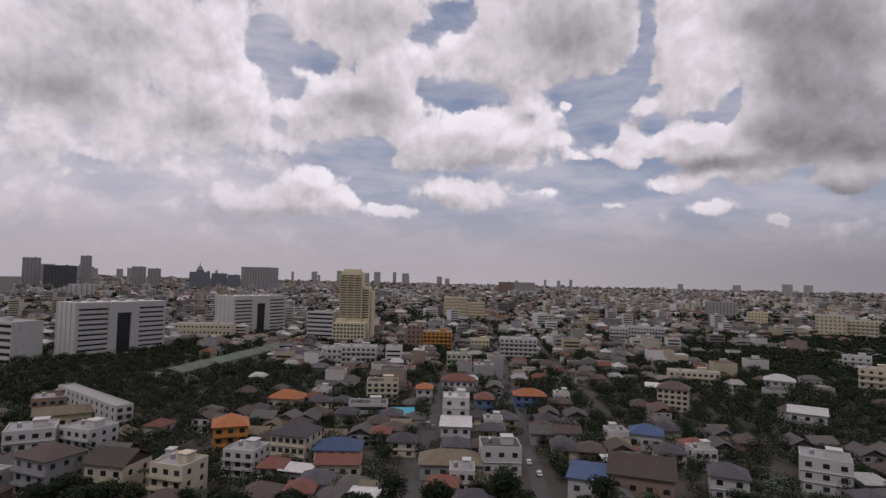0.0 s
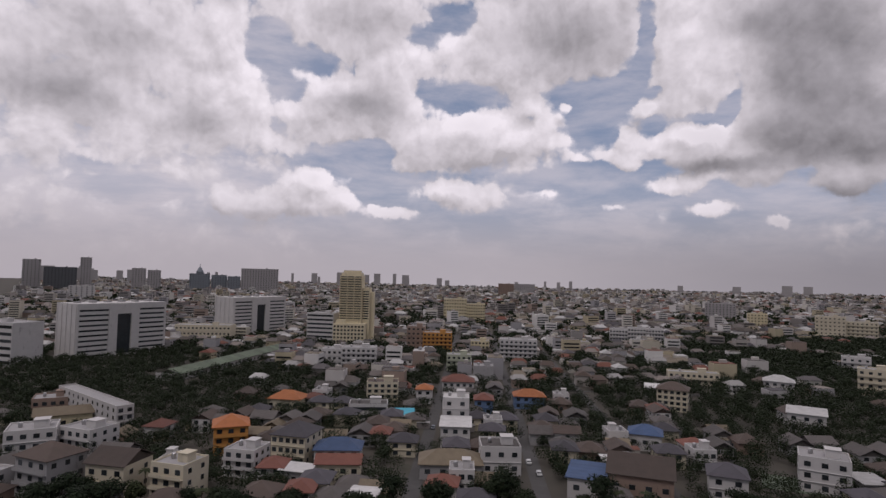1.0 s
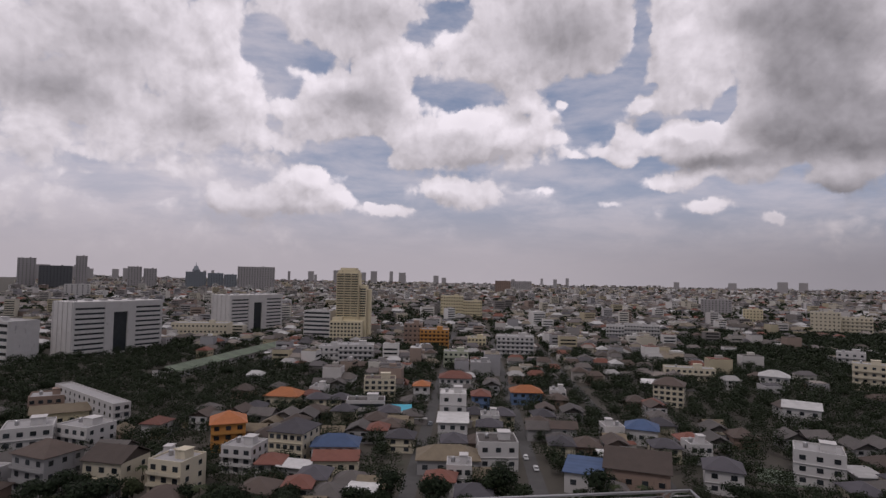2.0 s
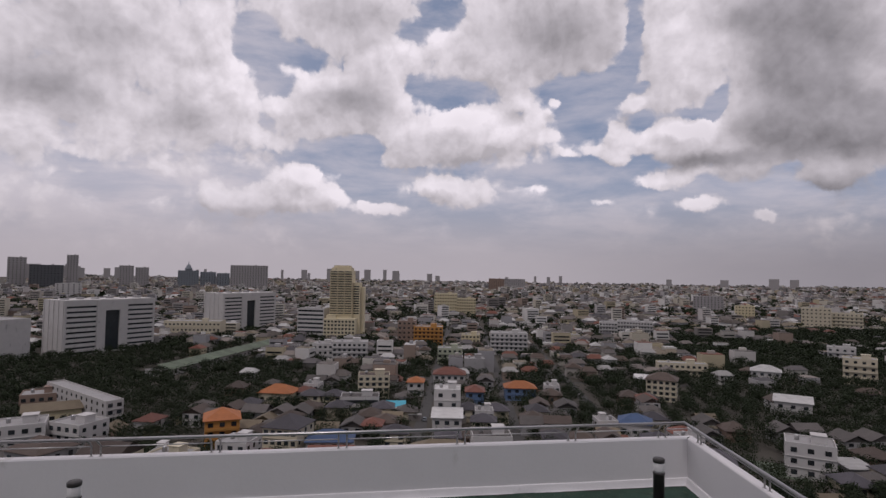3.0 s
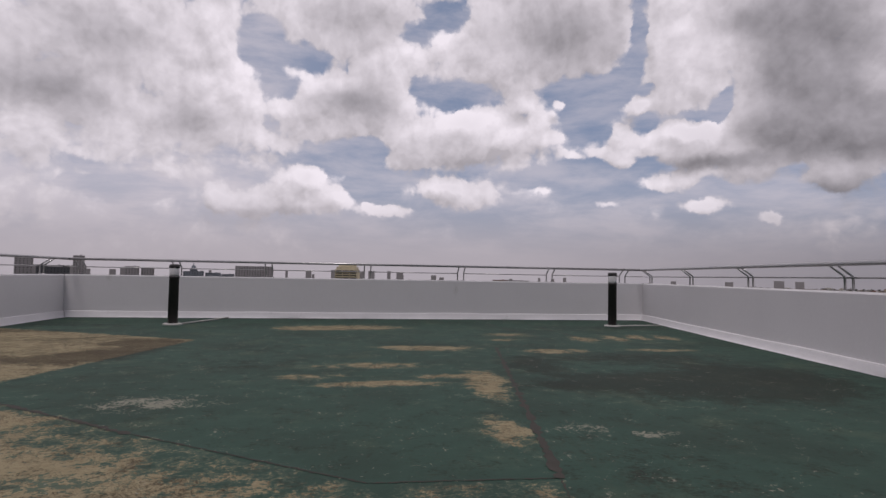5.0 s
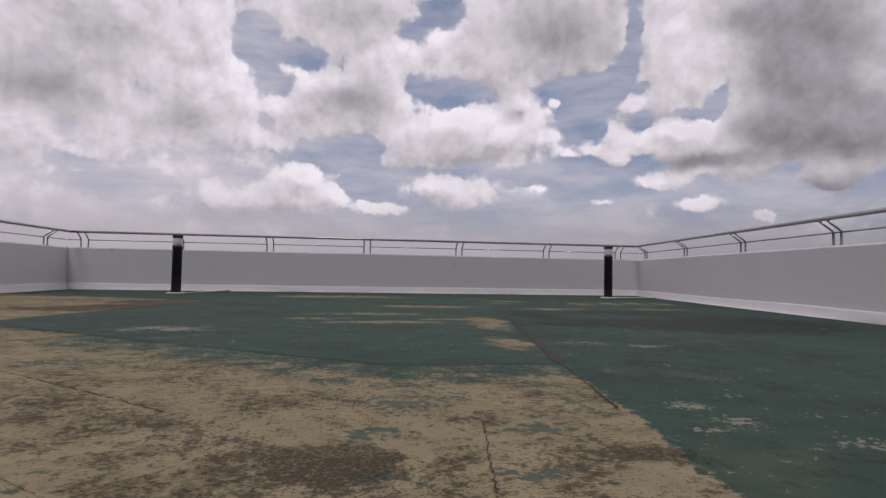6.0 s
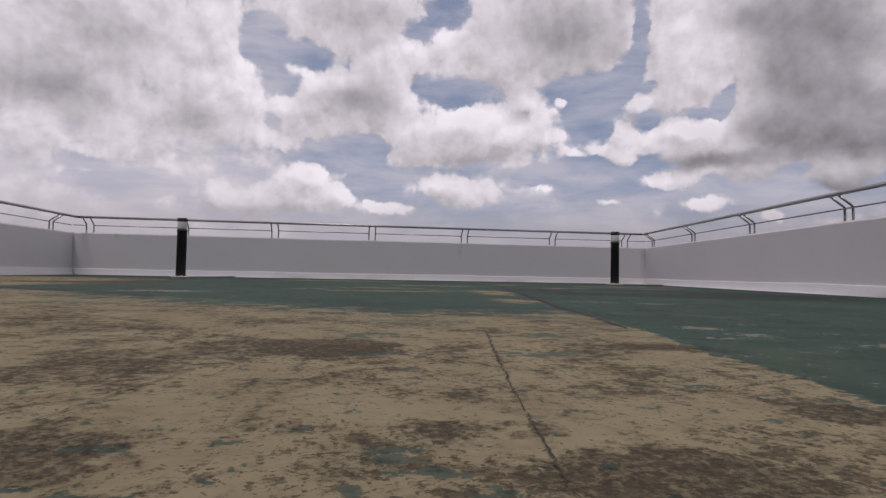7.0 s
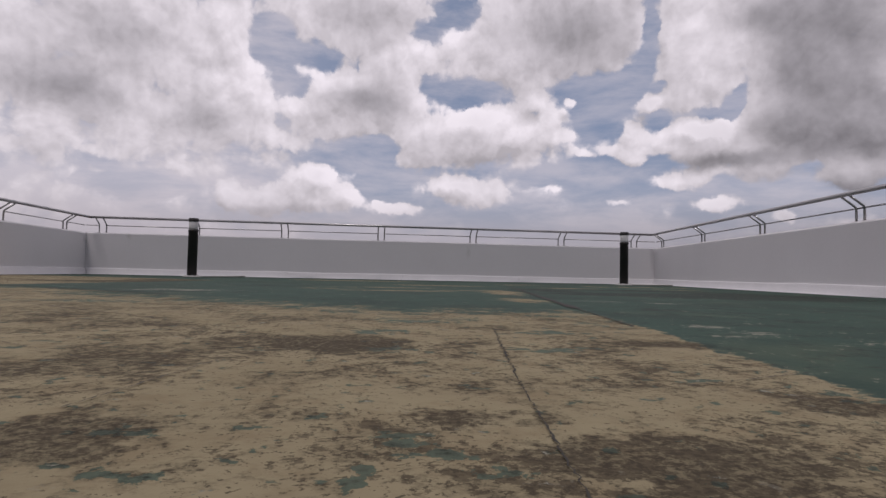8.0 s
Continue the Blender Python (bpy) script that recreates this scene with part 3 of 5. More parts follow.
RING = outward(DECK, -0.10)
for side, (a, b) in zip(("south", "east", "north", "west"), zip(DECK, DECK[1:] + DECK[:1])):
    along = (b - a).normalized()
    length, out = (b - a).length, Vector((along.y, -along.x))
    m = Matrix.Translation((*a, 0)) @ Matrix(((along.x, out.x, 0, 0), (along.y, out.y, 0, 0), (0, 0, 1, 0), (0, 0, 0, 1)))
    mitre = WALL_T * 1.0
    # wall with a slightly rounded, uneven top
    bm = bmesh.new()
    steps = 60
    rows = []
    for i in range(steps + 1):
        u = i / steps
        x0, x1 = u * length, -mitre + u * (length + 2 * mitre)
        top = PARAPET_H + 0.006 * noise.noise((u * 9, 3.1, 0))
        face = 0.004 * noise.noise((u * 7, 9.4, 0))
        rows.append([bm.verts.new(p) for p in ((x0, face, -0.24), (x0, face, top - 0.02), (x0, face + 0.02, top), (x1, WALL_T - 0.02, top), (x1, WALL_T, top - 0.02), (x1, WALL_T, -0.24))])
    for p, q in zip(rows, rows[1:]):
        for i in range(5):
            bm.faces.new((p[i], p[i + 1], q[i + 1], q[i]))
    bmesh.ops.recalc_face_normals(bm, faces=bm.faces)
    wall = tagged(part("wall_" + side, bm, M["parapet"]), "white painted concrete roof parapet", "parapet", kind="structure")
    wall.matrix_world = m
    # cove at the foot, running out unevenly onto the deck
    bm = bmesh.new()
    rows = []
    for i in range(121):
        u = i / 120
        foot = 0.075 + 0.022 * noise.noise((u * 21, 1.7, 0)) + 0.01 * noise.noise((u * 90, 5.2, 0))
        lift = 0.115 + 0.008 * noise.noise((u * 12, 7.7, 0))
        inset = 0.08 * (1 - 2 * u)
        rows.append([bm.verts.new((u * length + inset * s, -y, z)) for s, y, z in ((1.0, foot, 0.004), (0.8, 0.055, 0.022), (0.5, 0.035, lift - 0.02), (0.3, 0.026, lift), (0, 0.0, lift + 0.006))])
    for p, q in zip(rows, rows[1:]):
        for i in range(4):
            bm.faces.new((p[i], p[i + 1], q[i + 1], q[i])).smooth = i == 1
    bmesh.ops.recalc_face_normals(bm, faces=bm.faces)
    cove = tagged(part("trim_" + side, bm, M["cove"]), "white cement cove with a ragged lower edge", "trim", kind="structure")
    cove.matrix_world = m

    # steel railing: pairs of cranked posts, a handrail and a thin middle bar
    rail = thing("railing", m, "stainless steel railing with paired cranked posts on the parapet", "railing", "roof railings")
    bm = bmesh.new()
    back = m.inverted()
    tube(bm, [back @ Vector((*RING[DECK.index(p)], RAIL_H)) for p in (a, b)], 0.024, 14)
    part("handrail", bm, M["steel"], rail, "round stainless handrail")
    post_mesh = None
    if side == "north":
        centres = [0.45, 2.11] + [2.11 + 1.93 * i for i in range(1, 4)] + [9.61, 11.33]
    elif side == "east":
        centres = [length - 0.35] + [length - 2.44 - 2.03 * i for i in range(9)]
    else:
        centres = [0.68 + 1.84 * i for i in range(int((length - 0.9) / 1.84) + 1)]
    for c in centres:
        for off in (-0.065, 0.065):
            at = Matrix.Translation((c + off, 0.06, PARAPET_H - 0.004))
            if post_mesh is None:
                bm = bmesh.new()
                tube(bm, [(0, 0, 0), (0, 0, 0.15), (0, -0.012, 0.17), (0, -0.16, RAIL_H - PARAPET_H - 0.012)], 0.013, 8)
                lathe(bm, [(0.032, 0.0), (0.032, 0.008), (0.014, 0.014)], 10)
                post_mesh = part("post", bm, M["steel"], rail)
                post_mesh.matrix_basis = at
            else:
                again("post", post_mesh, at, rail)
    ends = [-0.03] + [c + o for c in centres for o in (-0.065, 0.065)] + [length + 0.03]
    for p, q in zip(ends[0::2], ends[1::2]):
        if q - p > 0.05:
            bm = bmesh.new()
            tube(bm, [(p, 0.055, PARAPET_H + 0.145), (q, 0.055, PARAPET_H + 0.145)], 0.009, 8)
            part("middle_bar", bm, M["steel"], rail)


# ---------- things on the deck ----------
def bollard(x, y, turn):
    lamp = thing("bollard_light", pose(x, y, 0.0, 0, 0, turn), "black bollard light with an opal band and black cap", "bollard light", "roof bollards")
    bm = bmesh.new()
    lathe(bm, [(0.15, 0.0), (0.15, 0.018), (0.142, 0.026), (0.095, 0.030)], 24)
    part("base_flange", bm, M["pipe"], lamp, "stained pale flange")
    bm = bmesh.new()
    lathe(bm, [(0.078, 0.028), (0.078, 0.775), (0.084, 0.780), (0.084, 0.805), (0.07, 0.810)], 24)
    part("pole", bm, M["black"], lamp)
    bm = bmesh.new()
    lathe(bm, [(0.074, 0.809), (0.077, 0.84), (0.077, 0.935), (0.07, 0.945)], 24)
    part("diffuser", bm, M["opal"], lamp, "dusty translucent white band")
    bm = bmesh.new()
    lathe(bm, [(0.080, 0.943), (0.084, 0.950), (0.084, 0.992), (0.070, 1.004), (0.02, 1.008)], 24)
    part("cap", bm, M["black"], lamp)
    for a in (40, 160, 280):
        bm = bmesh.new()
        lathe(bm, [(0.012, 0.028), (0.012, 0.038), (0.004, 0.042)], 8)
        part("bolt", bm, M["steel"], lamp).matrix_basis = pose(0.118 * math.cos(radians(a)), 0.118 * math.sin(radians(a)), 0)


bollard(-2.80, 9.00, 10)
bollard(4.94, 9.00, 75)


def conduit(a, b):
    bm = bmesh.new()
    d = Vector(b) - Vector(a)
    tube(bm, [(0, 0, 0.014), tuple(d * 0.5 + Vector((0.01, 0.0, 0.014))), (d.x, d.y, 0.014)], 0.013, 8)
    ob = part("conduit", bm, M["pipe"])
    ob.location = a
    tagged(ob, "white cable conduit from bollard to parapet", "conduit", "cable conduits")


conduit((-2.69, 9.10, 0.0), (-2.22, 10.50, 0.0))
conduit((5.08, 9.00, 0.0), (5.98, 9.12, 0.0))


def seam(points, width=0.012):
    bm = bmesh.new()
    left, right = [], []
    for i, (x, y) in enumerate(points):
        q = points[min(i + 1, len(points) - 1)]
        p = points[max(i - 1, 0)]
        d = Vector((q[0] - p[0], q[1] - p[1])).normalized()
        w = width * (0.25 + 1.2 * random.random() ** 1.5)
        left.append(bm.verts.new((x - d.y * w / 2, y + d.x * w / 2, 0.0022)))
        right.append(bm.verts.new((x + d.y * w / 2, y - d.x * w / 2, 0.0022)))
    for i in range(len(points) - 1):
        bm.faces.new((left[i + 1], left[i], right[i], right[i + 1]))
    tagged(part("floor_joint", bm, M["seam"]), "dark joint in the roof screed", "joint", kind="structure")


def wander(a, b, n=24, amount=0.01):
    return [(a[0] + (b[0] - a[0]) * i / n + amount * noise.noise((i * 0.7, a[0] * 5, 1)), a[1] + (b[1] - a[1]) * i / n + amount * noise.noise((i * 0.7, a[1] * 5, 9))) for i in range(n + 1)]


seam(wander((0.22, -0.92), (0.30, -0.42), 60, 0.006), 0.0022)
seam(wander((0.30, -0.42), (0.43, 0.28), 60, 0.008), 0.0035)
seam(wander((0.27, -0.55), (0.50, -0.545), 50, 0.006), 0.0020)
seam(wander((0.50, -0.545), (0.80, -0.43), 60, 0.006), 0.0028)
seam(wander((-0.25, -0.63), (-0.165, -0.27), 50, 0.003), 0.0026)
seam(wander((-0.66, -0.03), (-0.38, -0.28), 40, 0.006), 0.0018)
seam(wander((-1.36, 1.28), (-0.48, 0.48), 60, 0.012), 0.006)
seam(wander((0.90, 0.40), (1.06, 1.30), 60, 0.010), 0.010)
seam(wander((1.06, 1.30), (1.94, 5.94), 120, 0.015), 0.050)
seam(wander((0.63, 6.31), (1.94, 6.06), 50, 0.02), 0.025)
seam(wander((1.94, 6.06), (3.05, 6.30), 50, 0.02), 0.020)
seam(wander((-3.6, 4.15), (-1.06, 2.22), 90, 0.02), 0.045)
seam(wander((-1.06, 2.22), (0.20, 1.33), 60, 0.012), 0.016)
seam(wander((0.20, 1.33), (1.06, 1.30), 50, 0.010), 0.012)
seam(wander((2.9, 7.2), (2.6, 9.6)), 0.04)
seam(wander((3.5, 7.2), (3.4, 9.6)), 0.04)
seam(wander((-1.1, 10.512), (0.9, 10.512), 40, 0.012), 0.03)
seam(wander((1.3, 10.513), (1.9, 10.513), 20, 0.010), 0.02)
seam(wander((2.6, 10.513), (3.2, 10.513), 20, 0.010), 0.02)
seam(wander((4.0, 10.512), (5.6, 10.512), 40, 0.012), 0.025)


# ---------- town: ground and roads ----------
def disc(radius, sides=96):
    bm = bmesh.new()
    rings = [[bm.verts.new((0, 0, 0))]]
    for r in (60, 120, 250, 500, 1000, 2000, radius):
        rings.append([bm.verts.new((r * math.cos(2 * math.pi * j / sides), r * math.sin(2 * math.pi * j / sides), 0)) for j in range(sides)])
    for j in range(sides):
        bm.faces.new((rings[0][0], rings[1][j], rings[1][(j + 1) % sides]))
    for a, b in zip(rings[1:], rings[2:]):
        for j in range(sides):
            bm.faces.new((a[j], b[j], b[(j + 1) % sides], a[(j + 1) % sides]))
    return bm


ground = tagged(part("ground", disc(4900), M["ground"]), "flat town ground of earth, paving and greenery", "ground", kind="structure")
ground.location = (0, 0, GROUND)
STREET = radians(-11.5)
TOWN = pose(0, 0, GROUND, 0, 0, -11.5)


def town(r, s):
    """World x, y of a place r metres across and s metres along the streets."""
    return r * math.cos(STREET) - s * math.sin(STREET), r * math.sin(STREET) + s * math.cos(STREET)


def untown(x, y):
    return x * math.cos(STREET) + y * math.sin(STREET), -x * math.sin(STREET) + y * math.cos(STREET)


ROADS = (-18, 22.8, 65)
CROSS = (362,)
for r in ROADS:
    bm = bmesh.new()
    box(bm, r - 2.6, r + 2.6, 80, 700, 0.0, 0.06)
    tagged(part("road", bm, M["asphalt"]), "narrow asphalt lane between houses", "road", kind="structure").matrix_world = TOWN
for s in CROSS:
    bm = bmesh.new()
    box(bm, -55, 165, s - 2, s + 2, 0.0, 0.055)
    tagged(part("road", bm, M["asphalt"]), "narrow asphalt cross lane", "road", kind="structure").matrix_world = TOWN

TAKEN = []


def free(x, y, r):
    return all((x - a) ** 2 + (y - b) ** 2 > (r + c) ** 2 for a, b, c in TAKEN)


# ---------- windows ----------
def window_part(w, h, parent, matrix, store={}):
    """A window with a raised frame, a mullion and dark panes, 4 cm proud of the wall; it faces -y."""
    key = (round(w, 2), round(h, 2))
    if key not in store:
        bm = bmesh.new()
        t, xs, zs = 0.07, (-w / 2 - 0.07, 0.0, w / 2 + 0.07), (-h / 2 - 0.07, h / 2 + 0.07)
        front = [[bm.verts.new((x, -0.08, z)) for x in xs] for z in zs]
        rear = [[bm.verts.new((x, 0.02, z)) for x in xs] for z in zs]
        sashes = [bm.faces.new((front[0][i], front[0][i + 1], front[1][i + 1], front[1][i])) for i in (0, 1)]
        for i in (0, 1):
            bm.faces.new((front[1][i], front[1][i + 1], rear[1][i + 1], rear[1][i]))
            bm.faces.new((rear[0][i], rear[0][i + 1], front[0][i + 1], front[0][i]))
        bm.faces.new((rear[0][0], front[0][0], front[1][0], rear[1][0]))
        bm.faces.new((front[0][2], rear[0][2], rear[1][2], front[1][2]))
        bmesh.ops.inset_individual(bm, faces=sashes, thickness=t, depth=-0.05)
        for f in sashes:
            f.material_index = 1
        ob = part("window", bm, (M["frame"], M["pane"]), parent)
        store[key] = ob
        ob.matrix_basis = matrix
        return ob
    return again("window", store[key], matrix, parent)


def block(label, x, y, w, d, h, turn, wall, floors, cols, roof="flat", side_cols=0, band=False, balcony=False, group="", win=None, cap=None, category="building", scale=1.38):
    """A rendered block: body with parapet, windows one by one or in bands, ledges, roof hut. (x, y): middle of the front's foot."""
    x, y, w, d, h = x * scale, y * scale, w * scale, d * scale, h * scale
    b = thing("apartment_block" if floors > 2 else "house", pose(x, y, GROUND, 0, 0, turn), label, category, group)
    c, s = math.cos(radians(turn)), math.sin(radians(turn))
    n = max(1, round(max(w, d) / min(w, d)))
    for i in range(n):
        f = (i + 0.5) / n
        px, py = ((f - 0.5) * w, d / 2) if w > d else (0.0, f * d)
        TAKEN.append((x + c * px - s * py, y + s * px + c * py, min(w, d) * 0.6))
    bm = bmesh.new()
    top = h if roof != "flat" else h - 0.7
    box(bm, -w / 2, w / 2, 0, d, -0.3, top)
    part("wall", bm, M[wall], b)
    if roof == "flat":
        t = 0.25
        for x0, x1, y0, y1 in ((-w / 2, w / 2, 0, t), (-w / 2, w / 2, d - t, d), (-w / 2, -w / 2 + t, t, d - t), (w / 2 - t, w / 2, t, d - t)):
            bm = bmesh.new()
            box(bm, x0, x1, y0, y1, top, h)
            part("parapet", bm, M[wall], b)
    fh = top / floors
    if roof == "flat":
        bm = bmesh.new()
        box(bm, -w / 2 + 0.27, w / 2 - 0.27, 0.27, d - 0.27, top + 0.004, top + 0.12)
        part("roof", bm, M[cap or "grey"], b)
        if w > 7 and h > 6:
            bm = bmesh.new()
            hw = min(w * 0.3, 5)
            box(bm, -hw / 2 + w * 0.18, hw / 2 + w * 0.18, d * 0.35, d * 0.35 + min(d * 0.35, 4.5), top + 0.1, h + 2.0)
            box(bm, -hw / 2 + w * 0.18 - 0.25, hw / 2 + w * 0.18 + 0.25, d * 0.35 - 0.25, d * 0.35 + min(d * 0.35, 4.5) + 0.25, h + 2.0, h + 2.18)
            part("stair_hut", bm, M[wall], b)
            bm = bmesh.new()
            lathe(bm, [(0.7, 0), (0.75, 0.2), (0.75, 1.5), (0.55, 1.75), (0.1, 1.85)], 12)
            part("water_tank", bm, M["steel"], b).matrix_basis = pose(-w * 0.25, d * 0.55, top + 0.12)
    else:
        roof_part(bm_w=w, bm_d=d, z=h, kind=roof, material=M[cap or "r_grey"], parent=b)
    if cols:
        ww, wh = win or (min(1.7, w / cols * 0.58), min(1.45, fh * 0.5))
        for i in range(floors):
            z = fh * (i + 0.55)
            if band:
                bm = bmesh.new()
                box(bm, -w / 2 + 0.5, w / 2 - 0.5, -0.05, 0.02, z - fh * 0.22, z + fh * 0.22)
                part("window", bm, M["pane"], b, "long dark window band")
            else:
                for j in range(cols):
                    window_part(ww, wh, b, pose(-w / 2 + w * (j + 0.5) / cols, 0, z))
            for j in range(side_cols):
                yy = d * (j + 0.5) / side_cols
                window_part(1.3, min(1.35, fh * 0.48), b, pose(-w / 2, yy, z, 0, 0, -90))
                window_part(1.3, min(1.35, fh * 0.48), b, pose(w / 2, yy, z, 0, 0, 90))
            if balcony and i:
                bm = bmesh.new()
                box(bm, -w / 2 + 0.1, w / 2 - 0.1, -1.0, 0.0, fh * i - 0.12, fh * i)
                box(bm, -w / 2 + 0.1, w / 2 - 0.1, -1.0, -0.9, fh * i, fh * i + 0.85)
                part("balcony", bm, M[wall], b)
            elif floors > 1 and i and not band:
                bm = bmesh.new()
                box(bm, -w / 2 - 0.06, w / 2 + 0.06, -0.35, 0.0, fh * i - 0.1, fh * i + 0.02)
                part("ledge", bm, M[wall], b)
    return b


def roof_part(bm_w, bm_d, z, kind, material, parent, over=0.7):
    """A hipped, gabled or lean-to roof with thick eaves."""
    w, d = bm_w / 2 + over, bm_d
    y0, y1 = -over, d + over
    rise = min(bm_w, bm_d) * (0.28 if kind != "shed" else 0.10)
    bm = bmesh.new()
    along = bm_w >= bm_d
    if kind == "shed":
        p = [(-w, y0, z), (w, y0, z), (w, y1, z + rise), (-w, y1, z + rise)]
        faces = [(0, 1, 2, 3)]
    elif kind == "gable":
        mid = (y0 + y1) / 2
        if along:
            p = [(-w, y0, z), (w, y0, z), (w, mid, z + rise), (-w, mid, z + rise), (w, y1, z), (-w, y1, z)]
            faces = [(0, 1, 2, 3), (3, 2, 4, 5)]
        else:
            p = [(-w, y0, z), (0, y0, z + rise), (0, y1, z + rise), (-w, y1, z), (w, y0, z), (w, y1, z)]
            faces = [(0, 1, 2, 3), (1, 4, 5, 2)]
    else:
        mid = (y0 + y1) / 2
        if along:
            k = w - (y1 - y0) / 2 * 0.95
            p = [(-w, y0, z), (w, y0, z), (w, y1, z), (-w, y1, z), (-k, mid, z + rise), (k, mid, z + rise)]
            faces = [(0, 1, 5, 4), (1, 2, 5), (2, 3, 4, 5), (3, 0, 4)]
        else:
            k = w * 0.95
            p = [(-w, y0, z), (w, y0, z), (w, y1, z), (-w, y1, z), (0, y0 + k, z + rise), (0, y1 - k, z + rise)]
            faces = [(0, 1, 4), (1, 2, 5, 4), (2, 3, 5), (3, 0, 4, 5)]
    v = [bm.verts.new(q) for q in p]
    made = [bm.faces.new([v[i] for i in f]) for f in faces]
    out = bmesh.ops.extrude_face_region(bm, geom=made)
    for g in out["geom"]:
        if isinstance(g, bmesh.types.BMVert):
            g.co.z += 0.22
    if kind == "gable":
        # the gable ends under the roof
        mid = bm_d / 2
        if along:
            for x in (-bm_w / 2, bm_w / 2 - 0.15):
                a = [bm.verts.new((x + e, yy, zz)) for e in (0, 0.15) for yy, zz in ((0, z), (bm_d, z), (mid, z + rise * 0.85))]
                bm.faces.new(a[:3]), bm.faces.new(a[3:][::-1])
        else:
            for yy in (0, bm_d - 0.15):
                a = [bm.verts.new((xx, yy + e, zz)) for e in (0, 0.15) for xx, zz in ((-bm_w / 2, z), (bm_w / 2, z), (0, z + rise * 0.85))]
                bm.faces.new(a[:3]), bm.faces.new(a[3:][::-1])
    bmesh.ops.recalc_face_normals(bm, faces=bm.faces)
    return part("roof", bm, material, parent)


# ---------- landmarks ----------
def louvred_block(x, y, w, d, h, turn, label):
    """A white office slab: louvred wings either side of a portal with tall dark glass."""
    x, y, w, d, h = x * 1.38, y * 1.38, w * 1.38, d * 1.38, h * 1.38
    b = thing("office_building", pose(x, y, GROUND, 0, 0, turn), label, "office building", "twin office slabs")
    for f in (-0.35, 0, 0.35):
        TAKEN.append((x + math.cos(radians(turn)) * w * f - math.sin(radians(turn)) * d / 2, y + math.sin(radians(turn)) * w * f + math.cos(radians(turn)) * d / 2, d * 0.75))
    floors = 10
    bm = bmesh.new()
    box(bm, -w / 2, w / 2, 1.2, d, 0, h)
    part("wall", bm, M["white"], b)
    bm = bmesh.new()
    box(bm, -w / 2, -w / 2 + 1.5, 0, 1.2, 0, h)
    box(bm, w / 2 - 1.5, w / 2, 0, 1.2, 0, h)
    box(bm, -w / 2 + 1.5, w / 2 - 1.5, 0, 1.2, h - 3.2, h)
    part("facade_frame", bm, M["white"], b)
    bm = bmesh.new()
    box(bm, -w * 0.17, -w * 0.08, -0.6, 1.2, 0, h - 0.6)
    box(bm, w * 0.08, w * 0.17, -0.6, 1.2, 0, h - 0.6)
    box(bm, -w * 0.08, w * 0.08, -0.6, 1.2, h - 8.5, h - 0.6)
    part("portal", bm, M["white"], b)
    for i in range(5):
        yy = 1.5 + (d - 3) * i / 4
        bm = bmesh.new()
        box(bm, -w / 2 - 0.5, -w / 2, yy - 0.5, yy + 0.5, 0, h)
        part("pier", bm, M["white"], b)
    bm = bmesh.new()
    box(bm, -w * 0.08, w * 0.08, 1.05, 1.198, 2.0, h - 8.6)
    part("window", bm, M["pane"], b, "tall dark glass portal")
    for i in range(floors):
        z = (h - 3.4) * (i + 0.5) / floors
        for x0, x1 in ((-w / 2 + 1.5, -w * 0.17), (w * 0.17, w / 2 - 1.5)):
            bm = bmesh.new()
            box(bm, x0, x1, 0.95, 1.197, z - 0.75, z + 0.75)
            part("window", bm, M["pane"], b)
            bm = bmesh.new()
            box(bm, x0, x1, 0.05, 1.197, z + 0.75, z + (h - 3.4) / floors - 0.75)
            part("slab", bm, M["white"], b)
    for i in range(6):
        bm = bmesh.new()
        xx = -w * 0.4 + w * 0.8 * i / 5
        box(bm, xx - 1.6, xx + 1.6, d * 0.4, d * 0.6, h + 0.004, h + 1.0 + 0.8 * (i % 2))
        part("roof_plant", bm, M["grey"], b)
    return b


louvred_block(-132, 359, 52.5, 21, 30.2, 52, "white louvred office slab with tall dark portal")
louvred_block(-76, 486, 54, 22, 30.0, 52, "white louvred office slab farther along the park")
block("long white office building with ribbon windows", -187, 326, 44, 16, 21.5, -28, "white", 6, 18, band=True, group="offices")
block("low cream office wing with window bands", -106, 428, 38, 14, 12, -4, "cream", 3, 14, group="offices")


